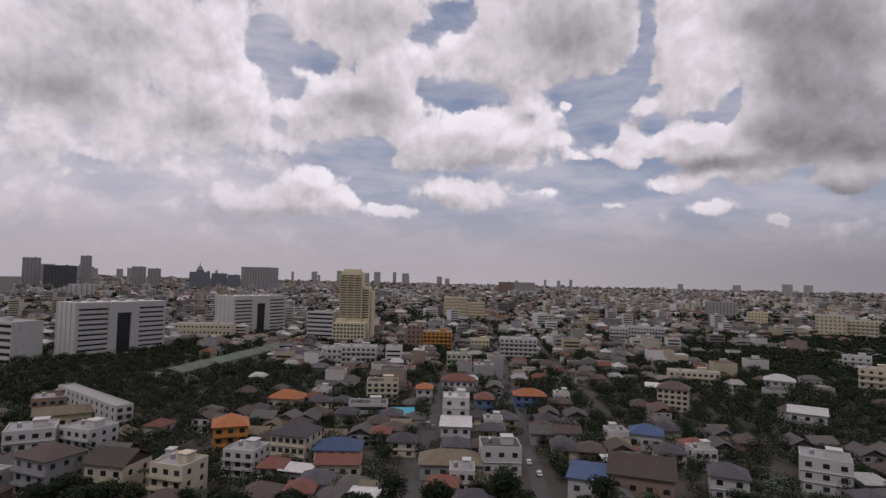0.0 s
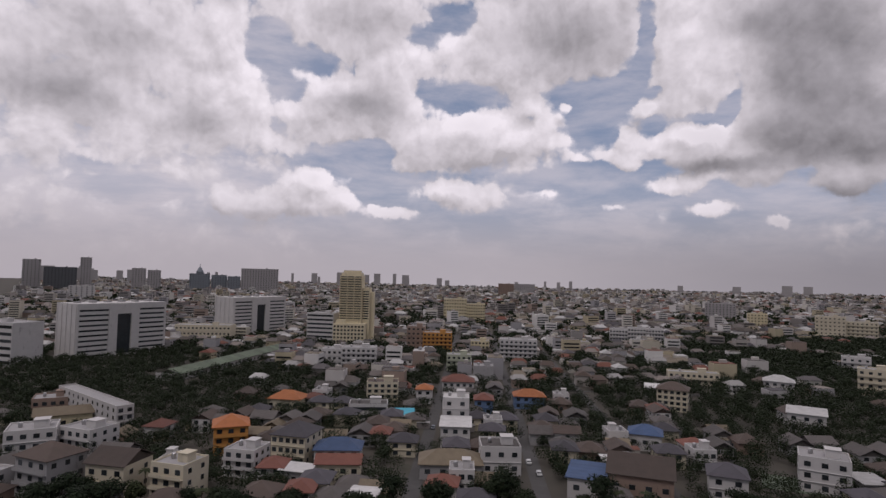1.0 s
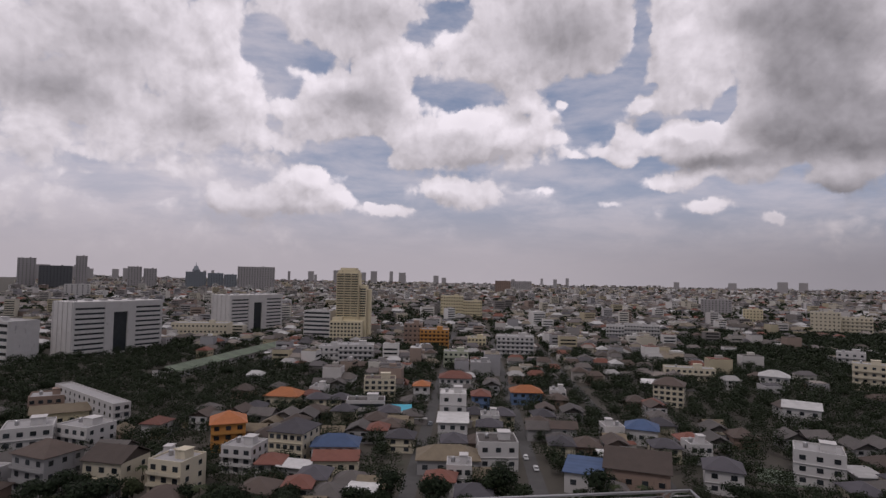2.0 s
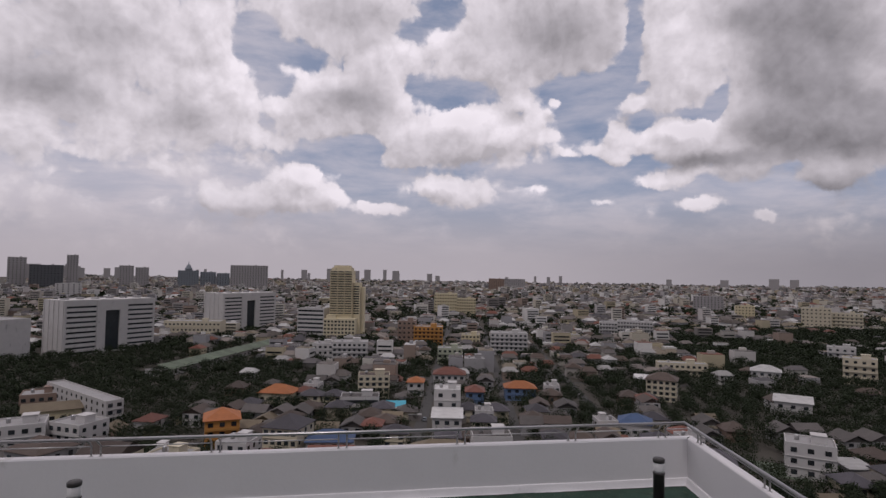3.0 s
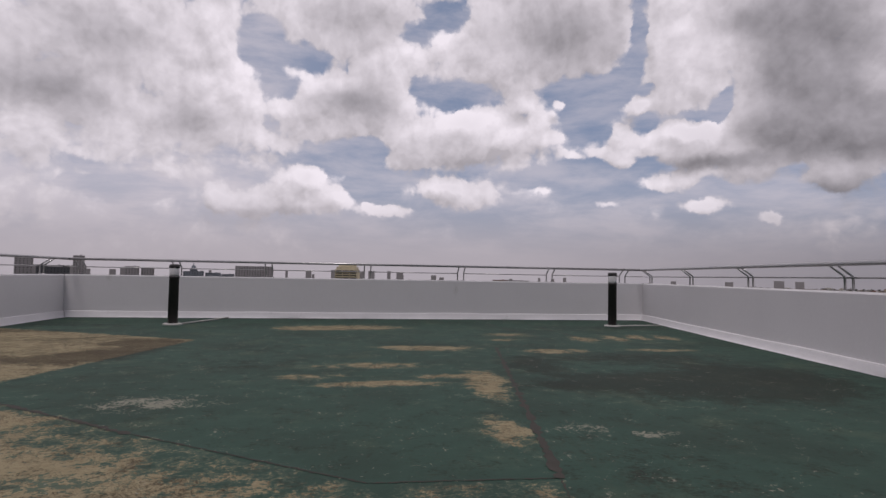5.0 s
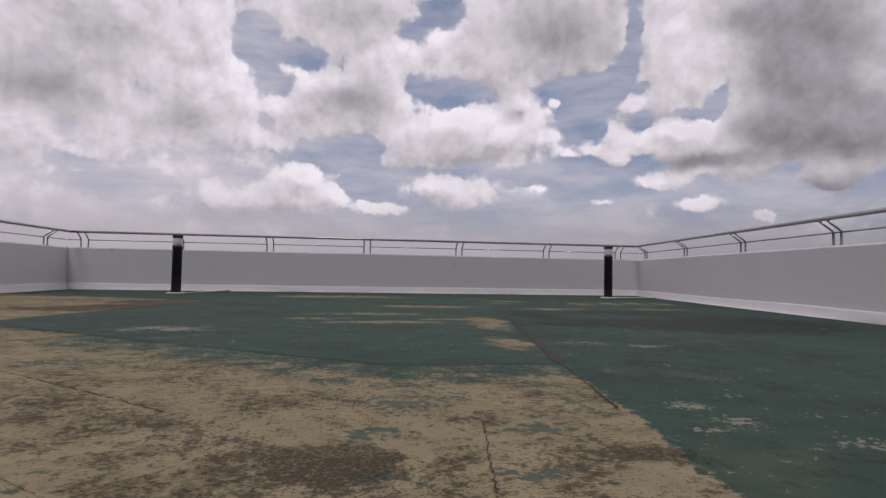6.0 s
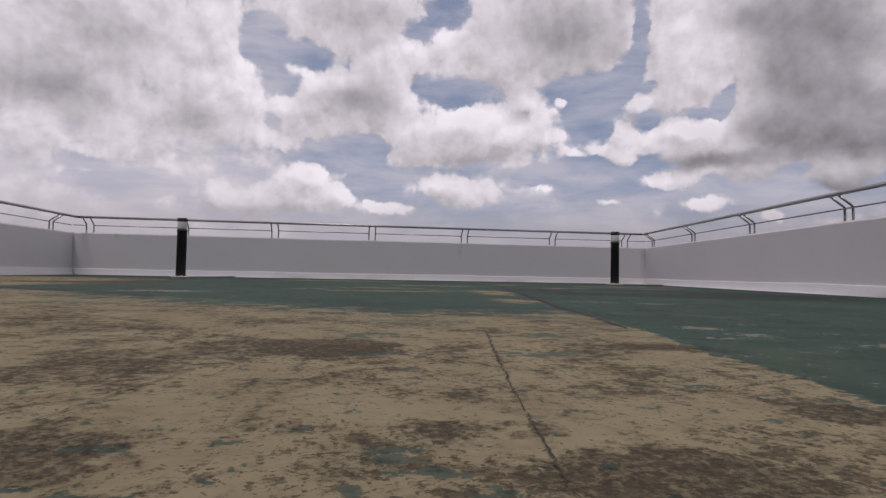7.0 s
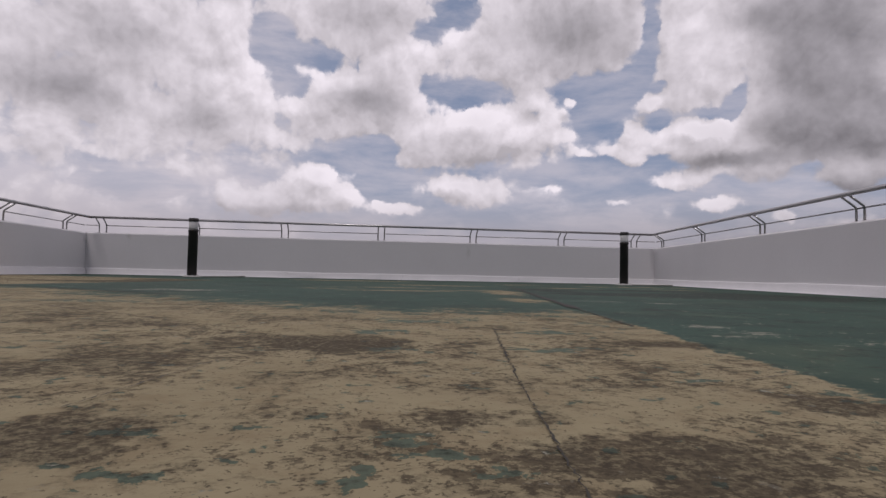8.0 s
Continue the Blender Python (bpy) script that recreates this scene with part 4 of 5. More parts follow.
def residential_tower(x, y):
    b = thing("tower_block", pose(x * 1.38, y * 1.38, GROUND, 0, 0, -8) @ Matrix.Diagonal((1.22, 1.38, 1.38, 1.0)), "tall cream residential tower with stepped podium", "tower")
    TAKEN.append((x * 1.38, y * 1.38 + 8, 26))
    bm = bmesh.new()
    box(bm, -9, 9, 0, 17, 0, 49)
    box(bm, -8, 8, 1, 16, 49, 51)
    box(bm, -6.5, 6.5, 2.5, 14, 51, 52.6)
    part("wall", bm, M["tower_cream"], b)
    bm = bmesh.new()
    box(bm, 9, 15, 4, 17, 0, 40)
    part("wing", bm, M["tower_cream"], b)
    bm = bmesh.new()
    box(bm, 15, 18, 8, 17, 0, 37)
    part("wing", bm, M["tower_cream"], b)
    bm = bmesh.new()
    box(bm, -12.5, 13, -5, 8, 0, 14.5)
    box(bm, -11, -3, -3, 6, 14.5, 17)
    part("podium", bm, M["tower_cream"], b)
    for i in range(18):
        z = 18 + i * 1.76
        for x0, x1 in ((-8.4, -3.2), (-2.4, 2.4), (3.2, 8.4)):
            bm = bmesh.new()
            box(bm, x0, x1, -0.06, 0.02, z - 0.26, z + 0.34)
            part("window", bm, M["pane"], b)
        bm = bmesh.new()
        box(bm, -9.1, 9.1, -0.55, 0, z - 0.80, z - 0.45)
        part("balcony", bm, M["tower_cream"], b)
        if z < 38:
            bm = bmesh.new()
            box(bm, 9.6, 14.4, 3.94, 4.02, z - 0.5, z + 0.4)
            part("window", bm, M["pane"], b)
    for i in range(5):
        for j in range(9):
            window_part(1.5, 1.2, b, pose(-11.2 + 2.8 * j, -5, 2.2 + 2.6 * i))


residential_tower(-4.3, 424)
block("white mid-rise block with dark window bands", -25.5, 427, 20, 15, 21.5, -20, "white", 7, 4, band=True, group="offices")
block("yellow hotel block with stepped roof", 103, 604, 24, 18, 27, -10, "yellow", 8, 9, group="offices")
block("yellow hotel wing with small windows", 125, 604, 20, 16, 22, -10, "yellow", 7, 8, group="offices")
block("orange apartment block with pale stair bays", 53, 377, 19, 12, 13, -10, "orange", 5, 7, balcony=True, group="apartments")
block("brown brick apartment block with windows", 40, 388, 12, 12, 16, -10, "brown", 5, 4, group="apartments")
block("white apartment block with balcony rows", 96, 336, 22, 13, 13, -14, "white", 5, 8, balcony=True, group="apartments")
block("white stepped apartment block with balconies", 2, 311, 18, 12, 11, -6, "white", 4, 7, balcony=True, group="apartments")
block("white stepped apartment wing beside it", -12, 317, 11, 12, 9.5, -6, "white", 3, 4, group="apartments")
block("small yellow block with white parapet", 81, 375, 12, 9, 8, -12, "yellow", 3, 5, group="apartments")
block("pale green apartment block with balconies", 54.4, 303, 13, 10, 8.5, -11, "pale_green", 3, 5, balcony=True, group="apartments")
block("grey windowless warehouse block", 60, 268, 9.5, 10, 8, -11, "grey", 2, 0, group="houses")
block("white house with long red roof", 43, 240, 13, 9, 5.6, -11, "white", 2, 5, roof="hip", cap="r_red", group="houses")
block("yellow apartment block with dark roof edge", 11, 224, 12, 9, 8.6, -4, "cream", 4, 5, roof="flat", side_cols=2, cap="r_brown", group="apartments")
block("tall white concrete town house", 31.4, 178, 8.2, 9, 12, -11, "white", 4, 2, side_cols=2, cap="r_white", group="apartments")
block("white annex with bright metal roof", 29.5, 167, 8.5, 9, 6, -11, "white", 2, 3, roof="shed", cap="r_white", group="houses")
block("white two-storey row with flat roof", 5.2, 200, 13, 8, 5.6, -4, "white", 2, 6, band=True, cap="r_grey", group="houses")
block("large cream house with dark hipped roof", -16, 155, 9.5, 10, 7.4, -22, "cream", 3, 5, roof="hip", cap="r_slate", side_cols=3, group="houses")
block("orange town house with orange hipped roof", -32, 165, 8.8, 9, 7.4, 12, "orange", 3, 3, roof="hip", cap="r_orange", side_cols=3, balcony=True, group="houses")
block("white apartment house with balconies", -26.5, 147, 8, 8, 6.6, -20, "white", 3, 3, side_cols=3, balcony=True, group="houses")
block("pale yellow apartment house with balconies", -38.5, 133, 8.5, 8, 8.0, -25, "cream", 3, 3, side_cols=2, balcony=True, group="houses")
block("white modern house with roof terrace", 37, 143, 10, 9, 7.2, -8, "white", 2, 3, side_cols=2, cap="r_grey", group="houses")
block("long white five-storey apartment row", -66.5, 186, 5, 46, 9, 43, "white_old", 4, 2, side_cols=12, group="apartments")
block("brown and white terrace block", -97.5, 210, 12, 10, 6.4, 20, "brown", 2, 5, balcony=True, group="houses")
block("long yellow house with tiled roof", -86, 192, 15, 7, 4.8, 22, "yellow", 1, 5, roof="gable", cap="r_tan", group="houses")
block("white stepped house with terraces", -80, 162, 11, 10, 8.2, 20, "white", 3, 4, side_cols=2, group="houses")
block("white apartment house with ribbon balconies", -71.5, 166, 11, 9, 7.4, -28, "white", 3, 4, side_cols=3, balcony=True, group="houses")
block("grey town house with balconies", -67, 137, 10, 9, 8.4, -30, "grey", 3, 3, side_cols=3, roof="hip", cap="r_brown", balcony=True, group="houses")
block("cream house with brown gabled roof", -52, 136, 9.5, 9, 7.0, -20, "cream", 2, 3, roof="gable", cap="r_brown", side_cols=2, group="houses")
block("brown four-storey apartment house", 120, 208, 11, 9, 8.0, -35, "cream", 4, 5, roof="hip", cap="r_brown", side_cols=4, group="apartments")
block("long low white school building", 162, 261, 23, 8, 6.0, -22, "cream", 2, 9, balcony=True, group="apartments")
for i in range(3):
    block("white apartment blocks in a row", 202 + 16 * i, 427 + 2 * i, 13.5, 12, 12 + (i == 1), -24, "white", 4, 6, balcony=True, group="apartments")
block("pale high-rise with vertical bays", 461, 684, 36, 18, 24, -34, "far", 8, 9, group="apartments")
block("yellow block among dark trees", 441, 588, 20, 12, 17, -36, "yellow", 5, 6, group="apartments")
block("cream apartment complex with stepped roof", 436, 482, 24, 14, 21, -42, "cream", 6, 7, group="apartments")
block("cream apartment complex wing with balconies", 458, 470, 24, 14, 17, -42, "cream", 5, 7, balcony=True, group="apartments")
block("white house with balconies among trees", 281, 293, 14, 10, 9, -44, "white", 3, 4, balcony=True, group="houses")
block("cream apartment house at the wood's edge", 231, 231, 13, 10, 12, -45, "cream", 4, 4, balcony=True, group="apartments")
block("white villa among dark trees", 188, 237, 12, 9, 5.6, -38, "white", 2, 4, roof="hip", cap="r_white", group="houses")
block("white villa with pale roof", 148, 174, 11, 9, 6.4, -40, "white", 2, 3, roof="shed", cap="r_white", side_cols=2, group="houses")
block("white modern villa with flat roof", 110, 124, 10.5, 9, 8.4, -38, "white", 3, 3, side_cols=2, group="houses")
block("house with bright cyan metal roof", 16.3, 196, 7.5, 7, 2.6, -6, "grey", 1, 2, roof="shed", cap="r_cyan", group="houses")
block("house with long dark red roof", -3, 144, 10.5, 6, 3.4, -6, "cream", 1, 4, roof="gable", cap="r_red", group="houses")
block("house with blue tiled roof and white gable", -3.5, 152, 11.5, 8, 4.4, -6, "white", 2, 4, roof="hip", cap="r_blue", group="houses")
block("house with orange tiled roof and blue wall", 66, 214, 11.5, 8, 4.6, -11, "blue", 2, 4, roof="hip", cap="r_orange", group="houses")
block("white house with small orange roof", 27, 225, 6, 7, 5.4, -11, "white", 2, 2, roof="hip", cap="r_orange", group="houses")
block("house with weathered red roof", 46.5, 206, 6.5, 8, 5.2, -11, "blue", 2, 2, roof="hip", cap="r_red", group="houses")
block("house with broad orange brown roof", -24.5, 215, 12, 9, 4.2, -16, "cream", 1, 4, roof="hip", cap="r_orange", group="houses")
block("low house with bright white metal roof", 128, 232, 11, 8, 3.8, -28, "grey", 1, 4, roof="shed", cap="r_white", group="houses")
block("large hall with weathered grey roof", 64, 124, 14, 12, 5.4, -28, "brown", 1, 4, roof="gable", cap="r_brown", group="houses")
block("workshop with blue roof sheets", 52, 126, 8, 10, 4.6, -28, "white", 1, 2, roof="shed", cap="r_blue", group="houses")
block("white house with blue roof", 84, 160, 9, 8, 4.6, -28, "white", 1, 3, roof="hip", cap="r_blue", group="houses")
block("house with small turret roof", 84, 122, 8, 8, 5.4, -30, "white", 2, 2, roof="hip", cap="r_slate", group="houses")
block("bungalow with tan hipped roof", 24, 141, 15, 9, 3.6, -8, "grey", 1, 4, roof="hip", cap="r_tan", group="houses")


def green_hall():
    """The long low shed with a green roof beside the park."""
    a, b = Vector((-83, 278)) * 1.38, Vector((-45, 386)) * 1.38
    d = b - a
    m = Matrix.Translation((*a, GROUND)) @ Matrix.Rotation(math.atan2(d.y, d.x) - math.pi / 2, 4, "Z")
    hall = thing("long_hall", m, "long low hall with a green sheet roof", "hall")
    for f in (0.1, 0.3, 0.5, 0.7, 0.9):
        TAKEN.append((*(a + d * f), 17))
    L = d.length
    bm = bmesh.new()
    box(bm, -8, 8, 0, L, 0, 4.2)
    part("wall", bm, M["white"], hall)
    panel = None
    for i in range(26):
        if panel is None:
            bm = bmesh.new()
            y1 = L / 26 - 0.12
            v = [bm.verts.new(q) for q in ((-9.5, 0, 4.2), (0, 0, 6.8), (9.5, 0, 4.2), (9.5, y1, 4.2), (0, y1, 6.8), (-9.5, y1, 4.2))]
            made = [bm.faces.new((v[0], v[1], v[4], v[5])), bm.faces.new((v[1], v[2], v[3], v[4]))]
            for g in bmesh.ops.extrude_face_region(bm, geom=made)["geom"]:
                if isinstance(g, bmesh.types.BMVert):
                    g.co.z += 0.15
            bmesh.ops.recalc_face_normals(bm, faces=bm.faces)
            panel = part("roof_panel", bm, M["r_green"], hall)
        else:
            again("roof_panel", panel, Matrix.Translation((0, L * i / 26, 0)), hall)
    for i in range(30):
        window_part(1.8, 1.2, hall, pose(8, L * (i + 0.5) / 30, 1.8, 0, 0, 90))


green_hall()
bm = bmesh.new()
box(bm, -9, 9, -8, 8, 0, 0.09)
tagged(part("sports_court", bm, M["r_green"]), "faded green hard court", "court", kind="structure").matrix_world = pose(148, 181, GROUND, 0, 0, -35)
TAKEN.append((148, 181, 9))

# far high-rises on the skyline, their wall colours lightened in place of haze
for label, x, y, w, h, wall, floors in (
        ("dark grey high-rise in the haze", -712, 1394, 34, 70, "far", 14), ("dark slab block in the haze", -648, 1384, 62, 54, "dark_glass", 10),
        ("slim grey tower in the haze", -628, 1457, 23, 78, "far", 16), ("pale twin towers in the haze", -540, 1538, 32, 56, "far", 12),
        ("pale twin towers in the haze", -506, 1545, 30, 52, "far", 12), ("blue glass tower in the haze", -393, 1530, 48, 46, "slate", 10),
        ("blue glass block in the haze", -375, 1658, 40, 43, "slate", 10), ("plain grey block in the haze", -331, 1632, 33, 40, "slate", 9),
        ("broad pale hospital slab in the haze", -240, 1487, 88, 61, "far", 14), ("pale tower pair in the haze", 402, 1539, 42, 37, "brown", 9),
        ("white mid-rise block far away", -420, 965, 35, 24, "white", 7), ("pale slab by the horizon", 560, 1900, 70, 34, "far", 8)):
    made = block(label, x, y, w, 24, h, -math.degrees(math.atan2(x, y)), wall, floors, max(4, int(w / 6)), group="skyline towers", win=(2.6, 2.0), category="tower")
    if label.startswith("blue glass tower"):
        bm = bmesh.new()
        lathe(bm, [(12, 0), (12, 8), (8, 12), (7, 18), (1.6, 22), (0.5, 33)], 12)
        part("crown", bm, M["slate"], made, "stepped crown and spire").location = (0, 14, h * 1.38)


# ---------- houses of the town ----------
def proto(name, label, w, d, h, floors, wall, cap, roof, cols):
    b = block(label, 0, -300, w, d, h, 0, wall, floors, cols, roof=roof, cap=cap, side_cols=1, group="town houses", category="house", scale=1.0)
    TAKEN.clear()
    TAKEN.extend(kept)
    return b


kept = list(TAKEN)
HOUSES = [
    proto("h", "low house with grey fibre-cement hipped roof", 9, 9, 3.6, 1, "cream", "r_grey", "hip", 2),
    proto("h", "two-storey house with brown gabled roof", 8, 10, 5.6, 2, "white", "r_brown", "gable", 2),
    proto("h", "weathered house with grey gabled roof", 9, 10, 4.6, 2, "grey", "r_grey", "gable", 2),
    proto("h", "house with slate grey hipped roof", 10, 9, 5.4, 2, "cream", "r_slate", "hip", 2),
    proto("h", "house with dull red tiled roof", 8, 9, 5.2, 2, "white", "r_red", "hip", 2),
    proto("h", "low shack with tan sheet roof", 8, 8, 3.4, 1, "brown", "r_tan", "gable", 2),
    proto("h", "house with pale metal lean-to roof", 8, 9, 4.4, 1, "grey", "r_white", "shed", 2),
    proto("h", "flat-roofed house of white concrete", 8, 9, 7.4, 2, "white", "grey", "flat", 3),
    proto("h", "house with dark brown hipped roof", 10, 10, 4.4, 1, "brown", "r_brown", "hip", 2),
    proto("h", "house with orange tiled roof", 8, 9, 5.0, 2, "cream", "r_orange", "hip", 2),
]
WEIGHT = (20, 13, 16, 13, 6, 10, 5, 5, 15, 2)


# ---------- trees ----------
def leaf_cloud(bm, centre, radius, count, size, rng, slot=0):
    """Leaf clumps: small tilted, folded quads on and inside an uneven crown."""
    for _ in range(count):
        d = Vector((rng.gauss(0, 1), rng.gauss(0, 1), rng.gauss(0, 0.8))).normalized()
        p = Vector(centre) + Vector((d.x * radius[0], d.y * radius[0], d.z * radius[1])) * (0.55 + 0.5 * rng.random())
        s = size * (0.6 + 0.8 * rng.random())
        a = Vector((rng.gauss(0, 1), rng.gauss(0, 1), rng.gauss(0, 0.5))).normalized()
        b = (d + 0.5 * Vector((rng.random() - 0.5, rng.random() - 0.5, rng.random()))).cross(a).normalized()
        v = [bm.verts.new(p + q) for q in (-a * s, b * s * 0.6 - d * s * 0.15, a * s, -b * s * 0.6 - d * s * 0.15)]
        bm.faces.new((v[0], v[1], v[2])).material_index = slot
        bm.faces.new((v[0], v[2], v[3])).material_index = slot


def tree(label, height, spread, material, seed):
    rng = random.Random(seed)
    t = thing("tree", pose(0, -320, GROUND), label, "tree", "town trees")
    bm = bmesh.new()
    fork = height * 0.42
    tube(bm, [(0, 0, -0.2), (0.08, 0, fork * 0.5), (0, 0.1, fork)], 0.22, 7)
    lobes = []
    for i in range(7):
        a = i * 0.9 + rng.random()
        q = (math.cos(a) * spread * 0.55 * rng.uniform(0.5, 1), math.sin(a) * spread * 0.55 * rng.uniform(0.5, 1), height * rng.uniform(0.55, 0.86))
        tube(bm, [(0, 0.1, fork - 0.2), (q[0] * 0.5, q[1] * 0.5, (fork + q[2]) / 2), q], 0.08, 5)
        lobes.append(q)
    part("trunk", bm, M["trunk"], t)
    bm = bmesh.new()
    for q in lobes + [(0, 0, height * 0.82)]:
        leaf_cloud(bm, q, (spread * rng.uniform(0.36, 0.52), height * rng.uniform(0.14, 0.22)), 170, 0.36, rng)
    part("crown", bm, material, t)
    return t


def palm(label, height, seed):
    rng = random.Random(seed)
    t = thing("palm", pose(0, -330, GROUND), label, "palm", "town trees")
    bm = bmesh.new()
    tube(bm, [(0, 0, -0.2), (0.2, 0, height * 0.5), (0.1, 0.15, height)], 0.16, 7)
    part("trunk", bm, M["trunk"], t)
    bm = bmesh.new()
    for i in range(16):
        a, droop = i * 2.4, rng.uniform(0.2, 0.9)
        last = None
        for j in range(5):
            u = j / 4
            c = Vector((0.1 + math.cos(a) * 2.6 * u, 0.15 + math.sin(a) * 2.6 * u, height + 1.1 * u - 2.6 * droop * u * u))
            side = Vector((-math.sin(a), math.cos(a), -0.3)) * (0.42 * math.sin(math.pi * min(0.97, u * 0.85 + 0.12)))
            pair = (bm.verts.new(c + side), bm.verts.new(c), bm.verts.new(c + Vector((-side.x, -side.y, side.z))))
            if last:
                bm.faces.new((last[0], last[1], pair[1], pair[0])), bm.faces.new((last[1], last[2], pair[2], pair[1]))
            last = pair
    part("crown", bm, M["leaf_b"], t)
    return t


TREES = [tree("broad dark green tree between houses", 8.5, 4.6, M["leaf"], 1), tree("olive green tree between houses", 7.0, 3.6, M["leaf_b"], 2),
         tree("deep green tall tree by houses", 10.5, 5.0, M["leaf_c"], 3), tree("small rounded dark garden tree", 5.0, 2.8, M["leaf"], 4),
         tree("spreading dark rain tree", 9.5, 6.2, M["leaf_c"], 5), palm("slender coconut palm between houses", 8.5, 6)]

rng = random.Random(11)


def wooded(x, y):
    """Where trees stand thick: the park, gardens and the wood."""
    v = 0.50 + 0.42 * noise.noise((x * 0.020, y * 0.017, 4.2))
    if -300 < x < -60 and 285 < y < 520:
        v += 0.75 if x + 0.45 * (y - 285) < -30 else 0.25
    if -85 < x < 15 and 300 < y < 415:
        v += 0.30
    if x > 135:
        v += 0.12
    if x > 0.60 * y:
        v += 0.30
    if x < -0.1 * y and y < 300:
        v += 0.12
    return v


def lane(r, s):
    return any(abs(r - q) < 4.2 for q in ROADS) and s < 700 or any(abs(s - q) < 3.6 for q in CROSS)


houses = trees = 0
far_houses, far_trees, sheds = [], [], []
s = 138.0
while s < 760:
    r = -0.72 * s - 40
    while r < 1.02 * s + 60:
        rr, ss = r + rng.uniform(-1.9, 1.9), s + rng.uniform(-1.9, 1.9)
        x, y = town(rr, ss)
        r += 10.2
        if x * x + y * y < 135 ** 2:
            continue
        wood = rng.random() < wooded(x, y)
        near = x * x + y * y < 340 ** 2
        if not wood and not lane(rr, ss) and not any(abs(rr - q) < 5.8 for q in ROADS):
            if free(x, y, 4.6):
                turn = rng.choice((0, 0, 90, 180)) - 11.5 + rng.uniform(-5, 5)
                if near and houses < 460:
                    h = rng.choices(HOUSES, WEIGHT)[0]
                    copy_thing(h, pose(x, y, GROUND, 0, 0, turn) @ Matrix.Translation((0, -4.5, 0)))
                    houses += 1
                else:
                    far_houses.append((x, y, turn))
                for _ in range(3):
                    a, b = rng.uniform(-6.0, 6.0), rng.choice((-1, -1, 1)) * rng.uniform(4.6, 6.4)
                    far_trees.append((x + a, y + b, rng.uniform(1.5, 3.3)))
                for _ in range(rng.choice((0, 1, 2))):
                    sheds.append((x + rng.uniform(-6, 6), y + rng.uniform(-6, 6), rng.uniform(3, 6), rng.uniform(2.5, 5), rng.uniform(2.2, 4.0), turn))
        else:
            for _ in range(3 if wood else 1):
                tx, ty = x + rng.uniform(-5, 5), y + rng.uniform(-5, 5)
                a, b = untown(tx, ty)
                if any(abs(a - q) < 3.6 for q in ROADS) or not free(tx, ty, 2.2):
                    continue
                if near and trees < 290:
                    k = rng.choices(TREES, (26, 18, 16, 18, 12, 6))[0]
                    g = rng.uniform(0.7, 1.12)
                    copy_thing(k, pose(tx, ty, GROUND, 0, 0, rng.uniform(0, 360))).scale = (g, g, g * rng.uniform(0.85, 1.1))
                    trees += 1
                else:
                    far_trees.append((tx, ty, rng.uniform(2.4, 4.6)))
    s += 10.6


# ---------- the far town: joined stuff ----------
def mass(name, verts, faces, material, label, category):
    mesh = bpy.data.meshes.new(name)
    mesh.from_pydata(verts, [], faces)
    mesh.materials.append(material)
    mesh.update()
    ob = new(name, mesh)
    ob.location = (0, 0, GROUND)
    return tagged(ob, label, category, kind="stuff")


class Heap:
    def __init__(self):
        self.v, self.f = [], []

    def box(self, x, y, w, d, z0, z1, turn):
        c, s, n = math.cos(turn), math.sin(turn), len(self.v)
        for z in (z0, z1):
            for a, b in ((-w, -d), (w, -d), (w, d), (-w, d)):
                self.v.append((x + (a * c - b * s) / 2, y + (a * s + b * c) / 2, z))
        for f in ((4, 5, 6, 7), (0, 1, 5, 4), (1, 2, 6, 5), (2, 3, 7, 6), (3, 0, 4, 7)):
            self.f.append(tuple(n + i for i in f))

    def roof(self, x, y, w, d, z, rise, turn):
        c, s, n = math.cos(turn), math.sin(turn), len(self.v)
        for a, b, q in ((-w, -d, z), (w, -d, z), (w, d, z), (-w, d, z), (-w * 0.55, 0, z + rise), (w * 0.55, 0, z + rise)):
            self.v.append((x + (a * c - b * s) / 2, y + (a * s + b * c) / 2, q))
        for f in ((0, 1, 5, 4), (1, 2, 5), (2, 3, 4, 5), (3, 0, 4)):
            self.f.append(tuple(n + i for i in f))

    def clump(self, x, y, radius, height, count, size):
        for _ in range(count):
            d = Vector((rng.gauss(0, 1), rng.gauss(0, 1), rng.gauss(0, 1))).normalized()
            p = Vector((x, y, height * 0.62)) + Vector((d.x * radius, d.y * radius, d.z * height * 0.42)) * (0.5 + 0.5 * rng.random())
            a = Vector((rng.gauss(0, 1), rng.gauss(0, 1), rng.gauss(0, 0.5))).normalized() * size
            b = d.cross(a) * 0.8
            n = len(self.v)
            self.v += [tuple(p - a), tuple(p + b), tuple(p + a), tuple(p - b)]
            self.f.append((n, n + 1, n + 2, n + 3))


walls, roofs, panes, woods, skyline = Heap(), Heap(), Heap(), Heap(), Heap()


